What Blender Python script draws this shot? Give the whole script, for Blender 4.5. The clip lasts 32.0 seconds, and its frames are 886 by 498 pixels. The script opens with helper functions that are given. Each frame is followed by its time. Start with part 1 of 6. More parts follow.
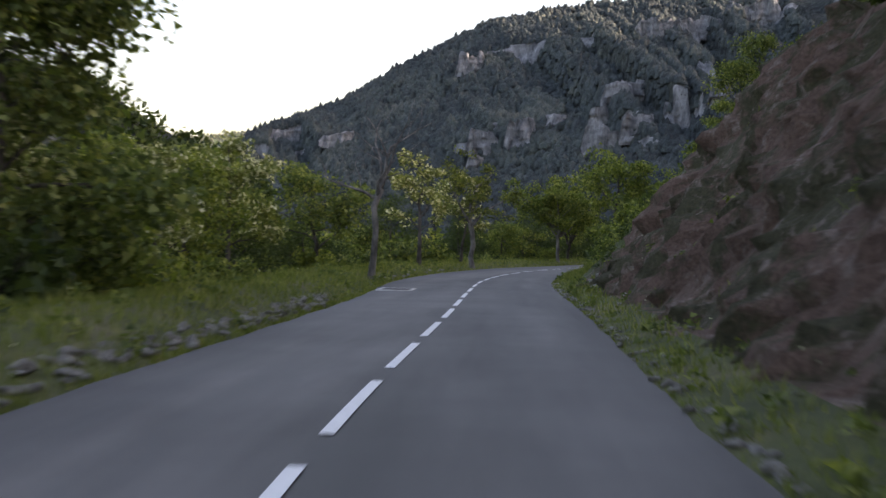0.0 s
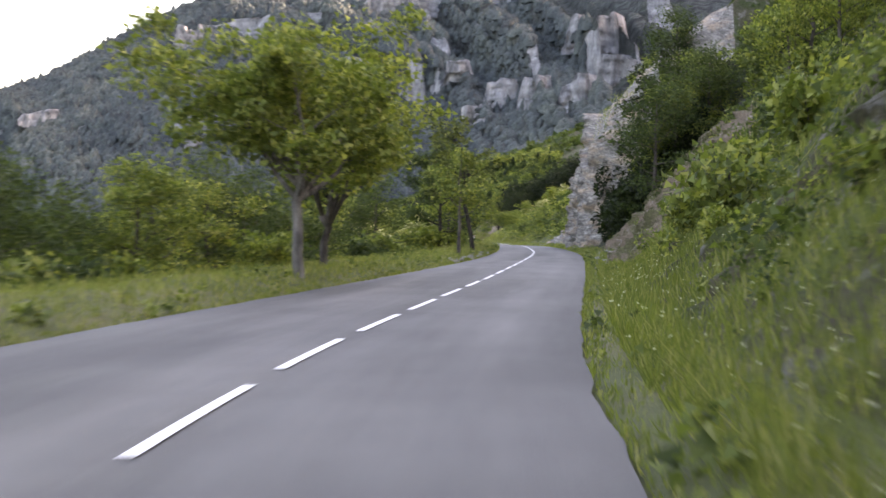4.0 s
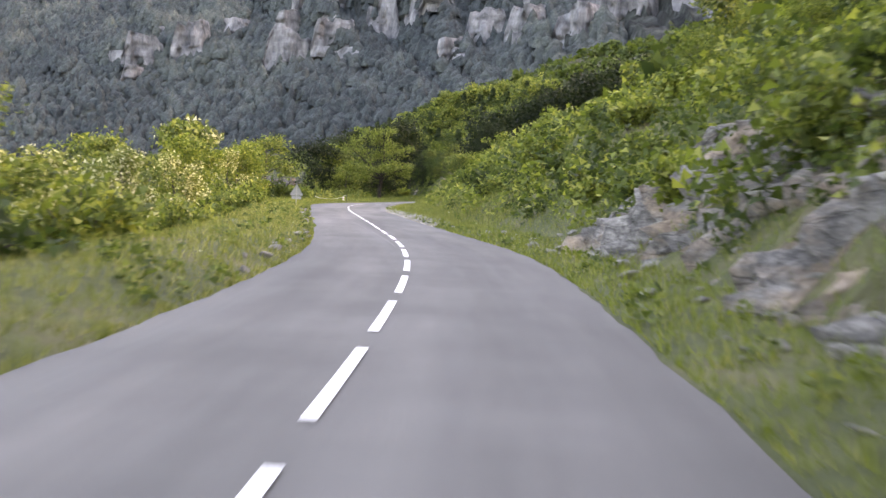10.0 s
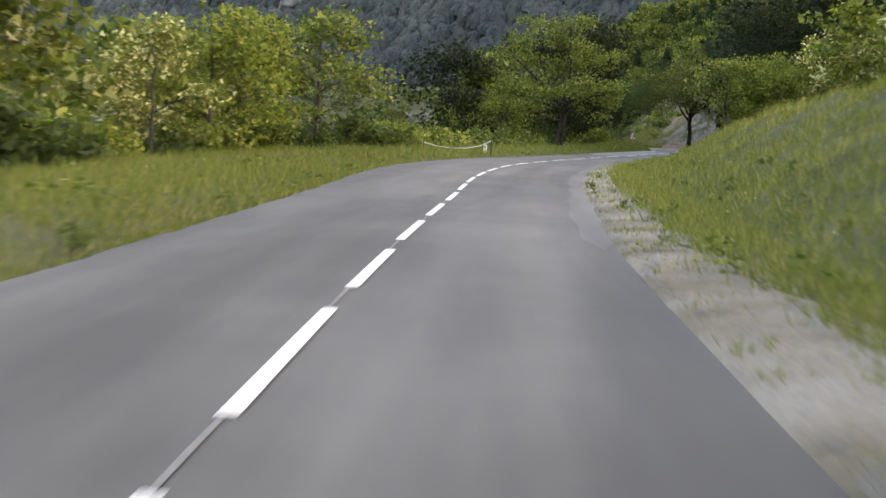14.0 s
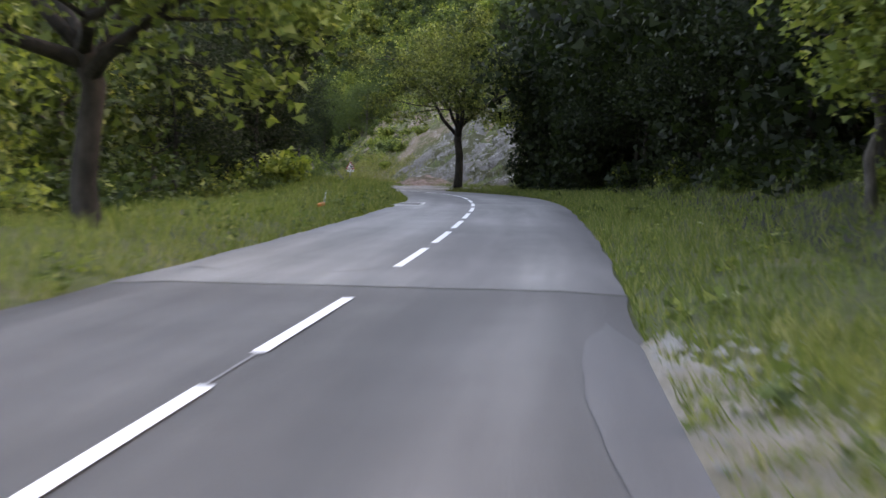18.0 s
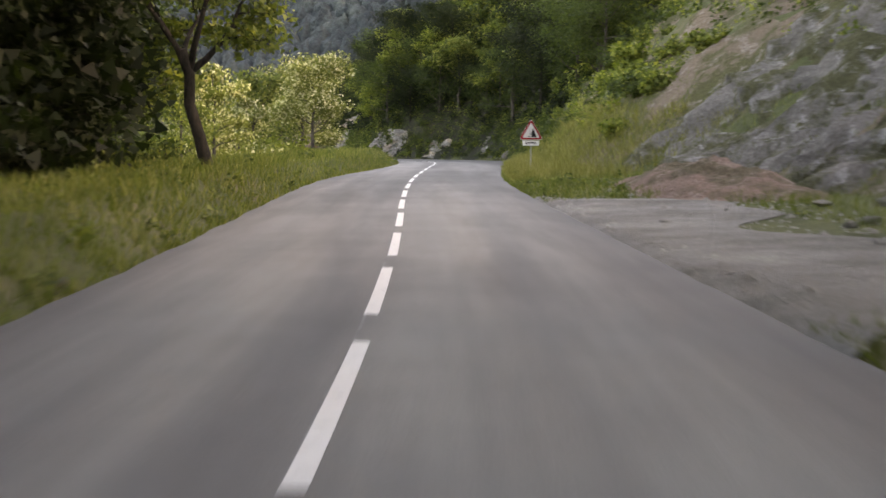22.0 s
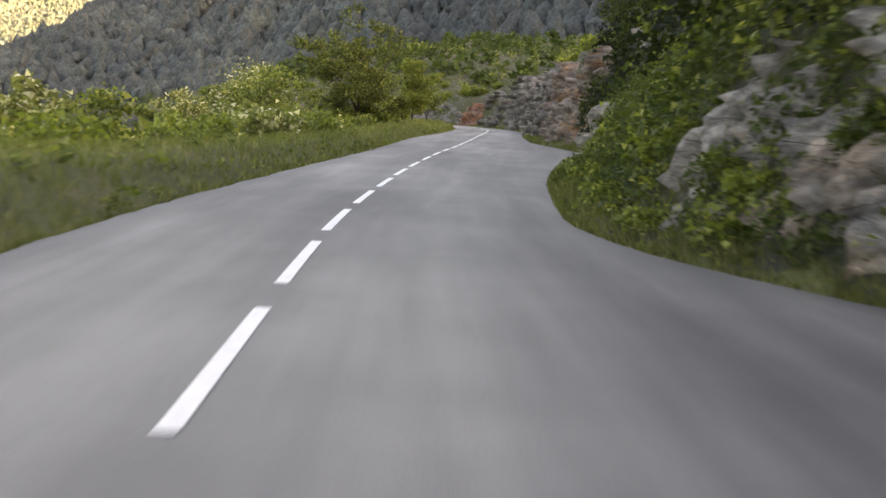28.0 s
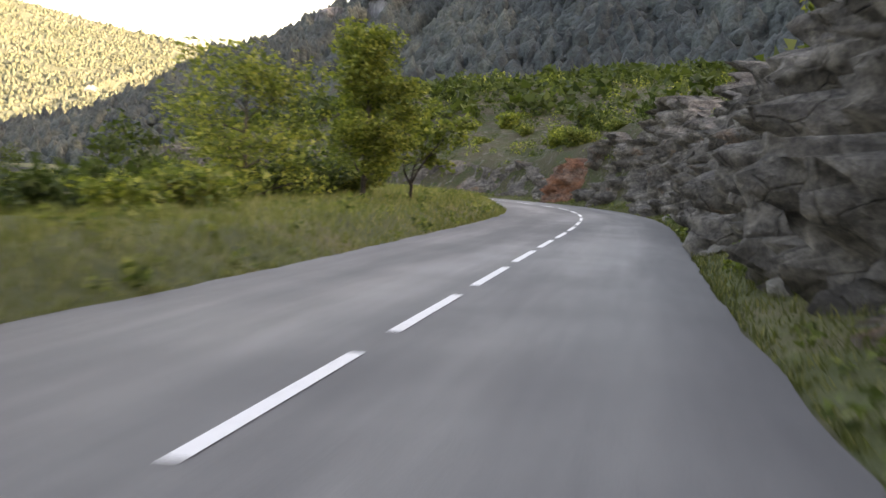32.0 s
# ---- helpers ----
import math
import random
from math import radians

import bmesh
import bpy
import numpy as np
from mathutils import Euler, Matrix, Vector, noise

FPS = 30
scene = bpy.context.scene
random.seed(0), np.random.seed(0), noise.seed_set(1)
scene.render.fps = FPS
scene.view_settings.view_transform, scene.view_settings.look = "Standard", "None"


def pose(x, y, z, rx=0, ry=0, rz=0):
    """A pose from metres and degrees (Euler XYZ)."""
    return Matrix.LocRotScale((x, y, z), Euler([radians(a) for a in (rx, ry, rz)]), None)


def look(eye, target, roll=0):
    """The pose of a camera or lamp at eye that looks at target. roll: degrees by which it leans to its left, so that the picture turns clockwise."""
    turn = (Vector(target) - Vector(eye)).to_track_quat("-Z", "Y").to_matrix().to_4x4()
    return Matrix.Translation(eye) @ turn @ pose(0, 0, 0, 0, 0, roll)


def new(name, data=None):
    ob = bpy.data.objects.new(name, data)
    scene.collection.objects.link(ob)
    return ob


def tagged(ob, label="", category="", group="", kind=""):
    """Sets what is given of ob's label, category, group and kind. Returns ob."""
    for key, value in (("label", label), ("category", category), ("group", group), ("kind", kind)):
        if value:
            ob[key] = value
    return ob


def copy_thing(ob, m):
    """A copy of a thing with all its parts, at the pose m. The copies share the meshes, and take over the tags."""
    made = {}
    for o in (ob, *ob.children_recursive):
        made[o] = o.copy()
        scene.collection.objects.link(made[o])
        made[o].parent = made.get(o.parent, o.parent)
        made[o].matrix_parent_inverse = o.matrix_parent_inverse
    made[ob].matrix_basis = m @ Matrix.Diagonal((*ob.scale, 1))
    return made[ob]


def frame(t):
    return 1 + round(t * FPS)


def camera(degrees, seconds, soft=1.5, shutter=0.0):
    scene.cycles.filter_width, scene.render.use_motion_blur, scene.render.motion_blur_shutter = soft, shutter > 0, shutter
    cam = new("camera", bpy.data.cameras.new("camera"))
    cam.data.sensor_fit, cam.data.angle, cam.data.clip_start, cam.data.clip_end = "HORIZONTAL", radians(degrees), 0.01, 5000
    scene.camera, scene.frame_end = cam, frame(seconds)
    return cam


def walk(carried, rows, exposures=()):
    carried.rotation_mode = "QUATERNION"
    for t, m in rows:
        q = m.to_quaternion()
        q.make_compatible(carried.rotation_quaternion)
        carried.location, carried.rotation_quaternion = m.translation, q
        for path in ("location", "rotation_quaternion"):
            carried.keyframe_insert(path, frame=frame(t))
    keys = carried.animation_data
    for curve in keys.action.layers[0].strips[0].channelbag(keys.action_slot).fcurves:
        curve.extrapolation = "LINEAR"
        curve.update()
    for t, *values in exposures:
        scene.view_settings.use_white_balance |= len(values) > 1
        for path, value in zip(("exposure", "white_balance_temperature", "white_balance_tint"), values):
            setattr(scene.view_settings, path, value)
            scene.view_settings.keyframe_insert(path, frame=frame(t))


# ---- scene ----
cam = camera(38.4, 32.0, 1.5, 0.4)
SKY_STRENGTH = 0.15
EXPOSURES = [(0, 2.0, 7700, 27), (2, 2.3, 7700, 30), (3, 2.6, 7900, 30), (4, 3.4, 8600, 31), (7, 3.25, 8100, 32), (8, 3.45, 9000, 30), (9, 3.75, 9400, 31), (11, 3.4, 8800, 28), (13, 3.05, 9500, 22), (16, 3.0, 8200, 21), (18, 3.25, 8400, 27), (20, 3.4, 10000, 28), (21, 3.35, 10300, 27), (22, 3.3, 10500, 27), (23, 3.35, 9700, 24), (24, 3.4, 9300, 25), (26, 3.2, 10300, 25), (29, 3.05, 10200, 28), (30, 3.1, 10100, 26), (31, 2.95, 9900, 26), (32, 2.75, 9500, 26)]
PATH = [
    (0, (-0.062, 7.747, 1.226), (0.851, 17.705, 1.217), 1.47),
    (0.5, (0.888, 15.636, 1.260), (1.963, 25.578, 1.264), 0.96),
    (1, (1.843, 23.408, 1.287), (3.026, 33.337, 1.264), 0.94),
    (1.5, (2.745, 30.644, 1.297), (4.061, 40.557, 1.252), 0.73),
    (2, (3.792, 38.121, 1.297), (5.309, 48.004, 1.133), 0.91),
    (2.5, (5.186, 46.552, 1.291), (6.967, 56.388, 1.011), 1.68),
    (3, (6.671, 54.098, 1.300), (8.817, 63.861, 1.013), 2.58),
    (3.5, (8.567, 61.314, 1.286), (11.114, 70.983, 1.094), 2.21),
    (4, (10.799, 68.479, 1.275), (13.796, 78.019, 1.207), 0.75),
    (4.5, (13.397, 75.944, 1.308), (16.827, 85.337, 1.194), 0.14),
    (6.5, (26.139, 106.749, 1.604), (30.001, 115.972, 1.431), 1.82),
    (7, (29.290, 114.229, 1.646), (33.058, 123.489, 1.408), 2.72),
    (7.5, (32.687, 122.143, 1.745), (36.366, 131.437, 1.438), 2.42),
    (8, (35.751, 129.844, 1.791), (39.314, 139.184, 1.508), 2.23),
    (8.5, (38.826, 137.619, 1.850), (42.211, 147.025, 1.573), 2.02),
    (9, (41.843, 145.400, 1.917), (45.192, 154.817, 1.605), 1.81),
    (9.5, (44.731, 153.051, 1.995), (48.034, 162.482, 1.595), 2.58),
    (10, (47.525, 160.793, 2.062), (50.652, 170.282, 1.642), 2.75),
    (10.5, (50.269, 168.864, 2.095), (53.226, 178.410, 1.712), 2.84),
    (11, (52.872, 177.066, 2.104), (55.591, 186.682, 1.718), 3.52),
    (11.5, (55.243, 185.265, 2.086), (57.661, 194.954, 1.556), 3.23),
    (12, (57.429, 193.499, 2.064), (59.429, 203.238, 0.991), 3.43),
    (12.5, (59.446, 201.760, 2.061), (61.190, 211.538, 0.901), 3.03),
    (13, (61.194, 209.366, 2.112), (62.910, 219.158, 1.036), 2.72),
    (13.5, (62.970, 217.120, 2.131), (64.711, 226.915, 1.119), 3.12),
    (15.5, (70.401, 247.867, 2.065), (72.594, 257.592, 1.281), 2.52),
    (16, (72.365, 254.787, 2.081), (74.776, 264.461, 1.303), 2.06),
    (16.5, (74.723, 262.226, 2.094), (77.408, 271.824, 1.278), 2.68),
    (17, (77.484, 269.813, 2.099), (80.627, 279.280, 1.397), 2.39),
    (17.5, (80.653, 277.179, 2.091), (84.255, 286.488, 1.481), 1.05),
    (18, (83.773, 283.893, 2.141), (87.719, 293.061, 1.540), 0.98),
    (18.5, (87.191, 290.791, 2.235), (91.297, 299.888, 1.613), 2.13),
    (19, (90.716, 297.753, 2.332), (94.856, 306.833, 1.688), 2.97),
    (19.5, (94.229, 304.639, 2.384), (98.219, 313.780, 1.663), 3.33),
    (20, (97.579, 311.541, 2.416), (101.254, 320.812, 1.675), 2.90),
    (20.5, (100.550, 318.438, 2.449), (103.757, 327.879, 1.678), 2.20),
    (21, (103.225, 325.526, 2.459), (105.970, 335.105, 1.616), 1.39),
    (21.5, (105.642, 333.105, 2.408), (107.835, 342.822, 1.525), 0.52),
    (22, (107.731, 340.839, 2.356), (109.421, 350.656, 1.474), 0.26),
    (22.5, (109.347, 348.425, 2.369), (110.748, 358.286, 1.483), 0.46),
    (23, (110.761, 356.067, 2.388), (112.051, 365.940, 1.458), 1.16),
    (23.5, (112.209, 363.921, 2.364), (113.527, 373.786, 1.388), 1.76),
    (24, (113.659, 371.838, 2.337), (115.034, 381.693, 1.344), 2.57),
    (24.5, (115.167, 379.708, 2.334), (116.521, 389.567, 1.348), 3.24),
    (25, (116.642, 387.378, 2.337), (117.842, 397.258, 1.365), 3.74),
    (25.5, (118.003, 395.207, 2.318), (118.959, 405.115, 1.363), 4.08),
    (26, (119.084, 403.112, 2.275), (119.548, 413.049, 1.254), 4.02),
    (26.5, (119.631, 411.008, 2.188), (119.534, 420.953, 1.139), 3.40),
    (28.5, (118.368, 442.833, 1.685), (117.175, 452.701, 0.591), 3.22),
    (29, (117.728, 450.874, 1.635), (116.434, 460.734, 0.578), 3.39),
    (29.5, (117.192, 458.789, 1.644), (115.903, 468.665, 0.752), 3.04),
    (30, (116.725, 466.791, 1.646), (115.330, 476.676, 1.058), 2.18),
    (30.5, (116.294, 475.096, 1.576), (114.596, 484.949, 1.377), 1.69),
    (31, (115.937, 483.029, 1.582), (113.897, 492.815, 1.306), 1.16),
    (31.5, (115.529, 491.228, 1.561), (113.421, 500.981, 0.907), 1.41),
    (32, (115.100, 499.532, 1.529), (113.056, 509.303, 0.925), 2.86),
]
walk(cam, [(t, look(eye, target, roll)) for t, eye, target, roll in PATH], EXPOSURES)

# ---- world and light ----
world = bpy.data.worlds.new("sky")
scene.world = world
world.use_nodes = True
wn = world.node_tree
sky = wn.nodes.new("ShaderNodeTexSky")
sky.sky_type = "NISHITA"
sky.sun_disc = False
sky.sun_elevation = radians(14)
sky.sun_rotation = radians(100)
sky.air_density, sky.dust_density, sky.ozone_density = 1.0, 3.0, 1.0
wn.links.new(sky.outputs[0], wn.nodes["Background"].inputs[0])
wn.nodes["Background"].inputs[1].default_value = SKY_STRENGTH
sun = new("sun", bpy.data.lights.new("sun", "SUN"))
sun.data.energy, sun.data.angle, sun.data.color = 3.5, radians(0.6), (1.0, 0.9, 0.72)
sun.matrix_world = look((0, 0, 50), (0 - math.sin(radians(100)), 0 - math.cos(radians(100)), 50 - math.tan(radians(14))))


# ---- materials ----
def material(name, build, rough=0.9):
    m = bpy.data.materials.new(name)
    m.use_nodes = True
    t = m.node_tree
    b = t.nodes["Principled BSDF"]
    b.inputs["Roughness"].default_value = rough
    b.inputs["Specular IOR Level"].default_value = 0.25
    build(t, b)
    return m


def node(t, kind, **given):
    n = t.nodes.new(kind)
    for key, value in given.items():
        if key in n.inputs:
            n.inputs[key].default_value = value
    return n


def noise_tex(t, scale, detail=5.0, rough=0.6, coords="Object", stretch=None):
    n = node(t, "ShaderNodeTexNoise", Scale=scale, Detail=detail, Roughness=rough)
    c = t.nodes.new("ShaderNodeTexCoord")
    source = c.outputs[coords]
    if stretch:
        mp = t.nodes.new("ShaderNodeMapping")
        mp.inputs["Scale"].default_value = stretch
        t.links.new(source, mp.inputs[0])
        source = mp.outputs[0]
    t.links.new(source, n.inputs["Vector"])
    return n.outputs["Fac"]


def ramp(t, fac, stops):
    r = t.nodes.new("ShaderNodeValToRGB")
    e = r.color_ramp.elements
    while len(e) < len(stops):
        e.new(0.5)
    for k, (at, col) in zip(e, stops):
        k.position, k.color = at, (*col, 1)
    t.links.new(fac, r.inputs[0])
    return r.outputs[0]


def mix(t, a, b, fac, mode="MIX"):
    n = t.nodes.new("ShaderNodeMixRGB")
    n.blend_type = mode
    for socket, value in ((n.inputs[0], fac), (n.inputs[1], a), (n.inputs[2], b)):
        if isinstance(value, (int, float)):
            socket.default_value = value
        elif isinstance(value, tuple):
            socket.default_value = (*value, 1)
        else:
            t.links.new(value, socket)
    return n.outputs[0]


def maths(t, op, a, b=0.0):
    n = t.nodes.new("ShaderNodeMath")
    n.operation = op
    for socket, value in ((n.inputs[0], a), (n.inputs[1], b)):
        if isinstance(value, (int, float)):
            socket.default_value = value
        else:
            t.links.new(value, socket)
    return n.outputs[0]


def add_bump(t, b, height, strength, distance):
    n = node(t, "ShaderNodeBump", Strength=strength, Distance=distance)
    t.links.new(height, n.inputs["Height"])
    t.links.new(n.outputs[0], b.inputs["Normal"])


def asphalt_new(dark, light):
    def build(t, b):
        grain = noise_tex(t, 90, 3, 0.7)
        large = noise_tex(t, 0.35, 4, 0.55)
        streak = noise_tex(t, 1.2, 3, 0.5, "UV", (0.02, 1.3, 1))
        worn = noise_tex(t, 1.0, 4, 0.6, "UV", (0.05, 0.5, 1))
        base = ramp(t, large, [(0.3, dark), (0.7, light)])
        base = mix(t, base, ramp(t, streak, [(0.35, (0.62, 0.62, 0.63)), (0.65, (1.3, 1.3, 1.29))]), 0.6, "MULTIPLY")
        base = mix(t, base, ramp(t, worn, [(0.38, (0.5, 0.5, 0.51)), (0.62, (1.42, 1.42, 1.4))]), 0.75, "MULTIPLY")
        base = mix(t, base, ramp(t, grain, [(0.3, (0.6, 0.6, 0.62)), (0.7, (1.35, 1.35, 1.33))]), 0.6, "MULTIPLY")
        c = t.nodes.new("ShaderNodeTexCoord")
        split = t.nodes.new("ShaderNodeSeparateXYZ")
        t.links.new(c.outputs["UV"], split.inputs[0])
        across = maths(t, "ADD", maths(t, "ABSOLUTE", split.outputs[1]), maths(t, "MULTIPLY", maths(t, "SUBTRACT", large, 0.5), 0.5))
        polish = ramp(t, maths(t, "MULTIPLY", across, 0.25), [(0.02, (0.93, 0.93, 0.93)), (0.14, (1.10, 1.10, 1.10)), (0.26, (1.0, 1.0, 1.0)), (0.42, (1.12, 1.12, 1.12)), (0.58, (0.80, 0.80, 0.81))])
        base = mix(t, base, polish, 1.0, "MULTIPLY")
        t.links.new(base, b.inputs["Base Color"])
        t.links.new(ramp(t, streak, [(0.3, (0.62,) * 3), (0.7, (0.8,) * 3)]), b.inputs["Roughness"])
        b.inputs["Specular IOR Level"].default_value = 0.4
        add_bump(t, b, grain, 0.35, 0.006)
    return build


def paint(t, b):
    worn = noise_tex(t, 14, 6, 0.75)
    t.links.new(ramp(t, worn, [(0.28, (0.3, 0.3, 0.3)), (0.4, (0.72, 0.72, 0.7)), (0.7, (0.84, 0.84, 0.82))]), b.inputs["Base Color"])
    add_bump(t, b, noise_tex(t, 90, 3), 0.3, 0.004)


def soil(stops, fine=6.0):
    def build(t, b):
        big = noise_tex(t, 0.45, 6, 0.65)
        small = noise_tex(t, fine, 6, 0.7)
        base = mix(t, ramp(t, big, stops), ramp(t, small, [(0.3, (0.55, 0.55, 0.55)), (0.7, (1.4, 1.4, 1.4))]), 0.7, "MULTIPLY")
        t.links.new(base, b.inputs["Base Color"])
        add_bump(t, b, small, 0.8, 0.12)
    return build


def rock(pale, dark, rust, rust_at=0.62, strata=(1, 1, 2.5)):
    def build(t, b):
        big = noise_tex(t, 0.5, 6, 0.62, "Object", strata)
        mid = noise_tex(t, 2.2, 8, 0.72, "Object", strata)
        crack = node(t, "ShaderNodeTexVoronoi", Scale=1.3)
        crack.feature = "DISTANCE_TO_EDGE"
        c = t.nodes.new("ShaderNodeTexCoord")
        mp = t.nodes.new("ShaderNodeMapping")
        mp.inputs["Scale"].default_value = strata
        t.links.new(c.outputs["Object"], mp.inputs[0])
        warp = node(t, "ShaderNodeTexNoise", Scale=2.0, Detail=3.0)
        base = ramp(t, mid, [(0.3, dark), (0.52, tuple((x + y) / 2 for x, y in zip(pale, dark))), (0.68, pale)])
        stain = ramp(t, big, [(rust_at - 0.06, (0, 0, 0)), (rust_at + 0.08, (1, 1, 1))])
        base = mix(t, base, rust, stain)
        grey = ramp(t, noise_tex(t, 0.9, 5, 0.6), [(0.42, (0.62, 0.62, 0.63)), (0.6, (1.15, 1.15, 1.15))])
        base = mix(t, base, grey, 0.75, "MULTIPLY")
        fine = ramp(t, noise_tex(t, 7, 7, 0.78), [(0.34, (0.35, 0.35, 0.36)), (0.64, (1.5, 1.48, 1.45))])
        base = mix(t, base, fine, 0.75, "MULTIPLY")
        t.links.new(mp.outputs[0], warp.inputs["Vector"])
        t.links.new(mix(t, mp.outputs[0], warp.outputs["Color"], 0.22), crack.inputs["Vector"])
        joints = ramp(t, crack.outputs["Distance"], [(0.0, (0.3, 0.3, 0.3)), (0.03, (1, 1, 1))])
        base = mix(t, base, joints, 0.5, "MULTIPLY")
        t.links.new(base, b.inputs["Base Color"])
        add_bump(t, b, maths(t, "ADD", mid, maths(t, "MULTIPLY", joints, 0.25)), 0.9, 0.25)
    return build


def bank(earth, grass, stone):
    def build(t, b):
        big = noise_tex(t, 0.55, 7, 0.68)
        mid = noise_tex(t, 1.9, 8, 0.72)
        fine = noise_tex(t, 12, 6, 0.75)
        base = mix(t, earth, grass, ramp(t, big, [(0.46, (0, 0, 0)), (0.54, (1, 1, 1))]))
        base = mix(t, base, stone, ramp(t, mid, [(0.55, (0, 0, 0)), (0.63, (1, 1, 1))]))
        base = mix(t, base, ramp(t, fine, [(0.3, (0.4, 0.4, 0.4)), (0.68, (1.5, 1.5, 1.5))]), 0.8, "MULTIPLY")
        t.links.new(base, b.inputs["Base Color"])
        add_bump(t, b, maths(t, "ADD", mid, maths(t, "MULTIPLY", fine, 0.25)), 1.0, 0.3)
    return build


def foliage(dark, light, tip=None, tip_at=0.9):
    def build(t, b):
        g = t.nodes.new("ShaderNodeNewGeometry")
        o = t.nodes.new("ShaderNodeObjectInfo")
        base = ramp(t, g.outputs["Random Per Island"], [(0.0, dark), (0.75, light)] + ([(tip_at, tip)] if tip else []))
        shade = ramp(t, o.outputs["Random"], [(0.0, (0.75, 0.78, 0.8)), (1.0, (1.2, 1.15, 0.95))])
        base = mix(t, base, shade, 0.9, "MULTIPLY")
        t.links.new(base, b.inputs["Base Color"])
        b.inputs["Roughness"].default_value = 0.6
        tr = t.nodes.new("ShaderNodeBsdfTranslucent")
        t.links.new(mix(t, base, (1.25, 1.3, 0.6), 1.0, "MULTIPLY"), tr.inputs[0])
        ms = t.nodes.new("ShaderNodeMixShader")
        ms.inputs[0].default_value = 0.42
        t.links.new(b.outputs[0], ms.inputs[1])
        t.links.new(tr.outputs[0], ms.inputs[2])
        t.links.new(ms.outputs[0], t.nodes["Material Output"].inputs[0])
    return build


def far_foliage(stops):
    """Woods seen from afar: crowns alike within a stand, stands that differ."""
    def build(t, b):
        g = t.nodes.new("ShaderNodeNewGeometry")
        stand = maths(t, "ADD", maths(t, "MULTIPLY", noise_tex(t, 0.011, 4, 0.6), 0.62), maths(t, "MULTIPLY", noise_tex(t, 0.09, 3, 0.6), 0.38))
        base = ramp(t, stand, stops)
        base = mix(t, base, ramp(t, g.outputs["Random Per Island"], [(0.0, (0.74, 0.74, 0.76)), (1.0, (1.24, 1.24, 1.2))]), 0.8, "MULTIPLY")
        leafy = noise_tex(t, 0.9, 4, 0.7)
        base = mix(t, base, ramp(t, leafy, [(0.36, (0.5, 0.5, 0.52)), (0.64, (1.45, 1.45, 1.4))]), 0.8, "MULTIPLY")
        t.links.new(base, b.inputs["Base Color"])
        b.inputs["Roughness"].default_value = 0.8
        add_bump(t, b, leafy, 1.0, 0.9)
    return build


def bark_of(dark, light):
    def build(t, b):
        n = noise_tex(t, 6, 7, 0.7, "Object", (1, 1, 0.25))
        m2 = noise_tex(t, 1.5, 3, 0.6)
        t.links.new(mix(t, ramp(t, n, [(0.35, dark), (0.65, light)]), ramp(t, m2, [(0.4, (0.6, 0.6, 0.6)), (0.6, (1.2, 1.2, 1.2))]), 0.7, "MULTIPLY"), b.inputs["Base Color"])
        add_bump(t, b, n, 0.8, 0.04)
    return build


def plain(colour, rough=0.5, metal=0.0, var=0.25):
    def build(t, b):
        n = noise_tex(t, 9, 5, 0.6)
        t.links.new(ramp(t, n, [(0.3, tuple(c * (1 - var) for c in colour)), (0.65, colour)]), b.inputs["Base Color"])
        b.inputs["Roughness"].default_value = rough
        b.inputs["Metallic"].default_value = metal
    return build


def mountain(t, b):
    trees = noise_tex(t, 0.16, 6, 0.75)
    stands = noise_tex(t, 0.012, 5, 0.6)
    # Greens lean towards blue, distance haze put into the base colour.
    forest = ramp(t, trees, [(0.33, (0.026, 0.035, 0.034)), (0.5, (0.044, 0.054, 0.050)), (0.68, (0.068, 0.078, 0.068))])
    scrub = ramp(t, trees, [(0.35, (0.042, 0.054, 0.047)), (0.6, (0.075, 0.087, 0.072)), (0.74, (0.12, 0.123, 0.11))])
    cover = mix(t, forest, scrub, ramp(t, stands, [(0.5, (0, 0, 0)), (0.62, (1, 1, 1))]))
    # Crown cells: tops lightened, gaps darkened as painted shade between trees.
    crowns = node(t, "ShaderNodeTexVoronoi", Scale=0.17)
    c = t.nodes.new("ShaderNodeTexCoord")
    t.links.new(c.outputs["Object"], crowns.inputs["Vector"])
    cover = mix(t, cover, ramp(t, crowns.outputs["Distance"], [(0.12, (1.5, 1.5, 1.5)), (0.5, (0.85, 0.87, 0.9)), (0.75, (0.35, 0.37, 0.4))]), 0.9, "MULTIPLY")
    talus = ramp(t, noise_tex(t, 0.33, 7, 0.8), [(0.57, (0, 0, 0)), (0.66, (0.8, 0.8, 0.8))])
    open_ground = ramp(t, noise_tex(t, 0.03, 4, 0.6), [(0.47, (0, 0, 0)), (0.62, (1, 1, 1))])
    cover = mix(t, cover, (0.105, 0.11, 0.096), mix(t, talus, open_ground, 1.0, "MULTIPLY"))
    t.links.new(cover, b.inputs["Base Color"])
    add_bump(t, b, maths(t, "ADD", trees, noise_tex(t, 0.5, 4, 0.7)), 1.0, 3.0)


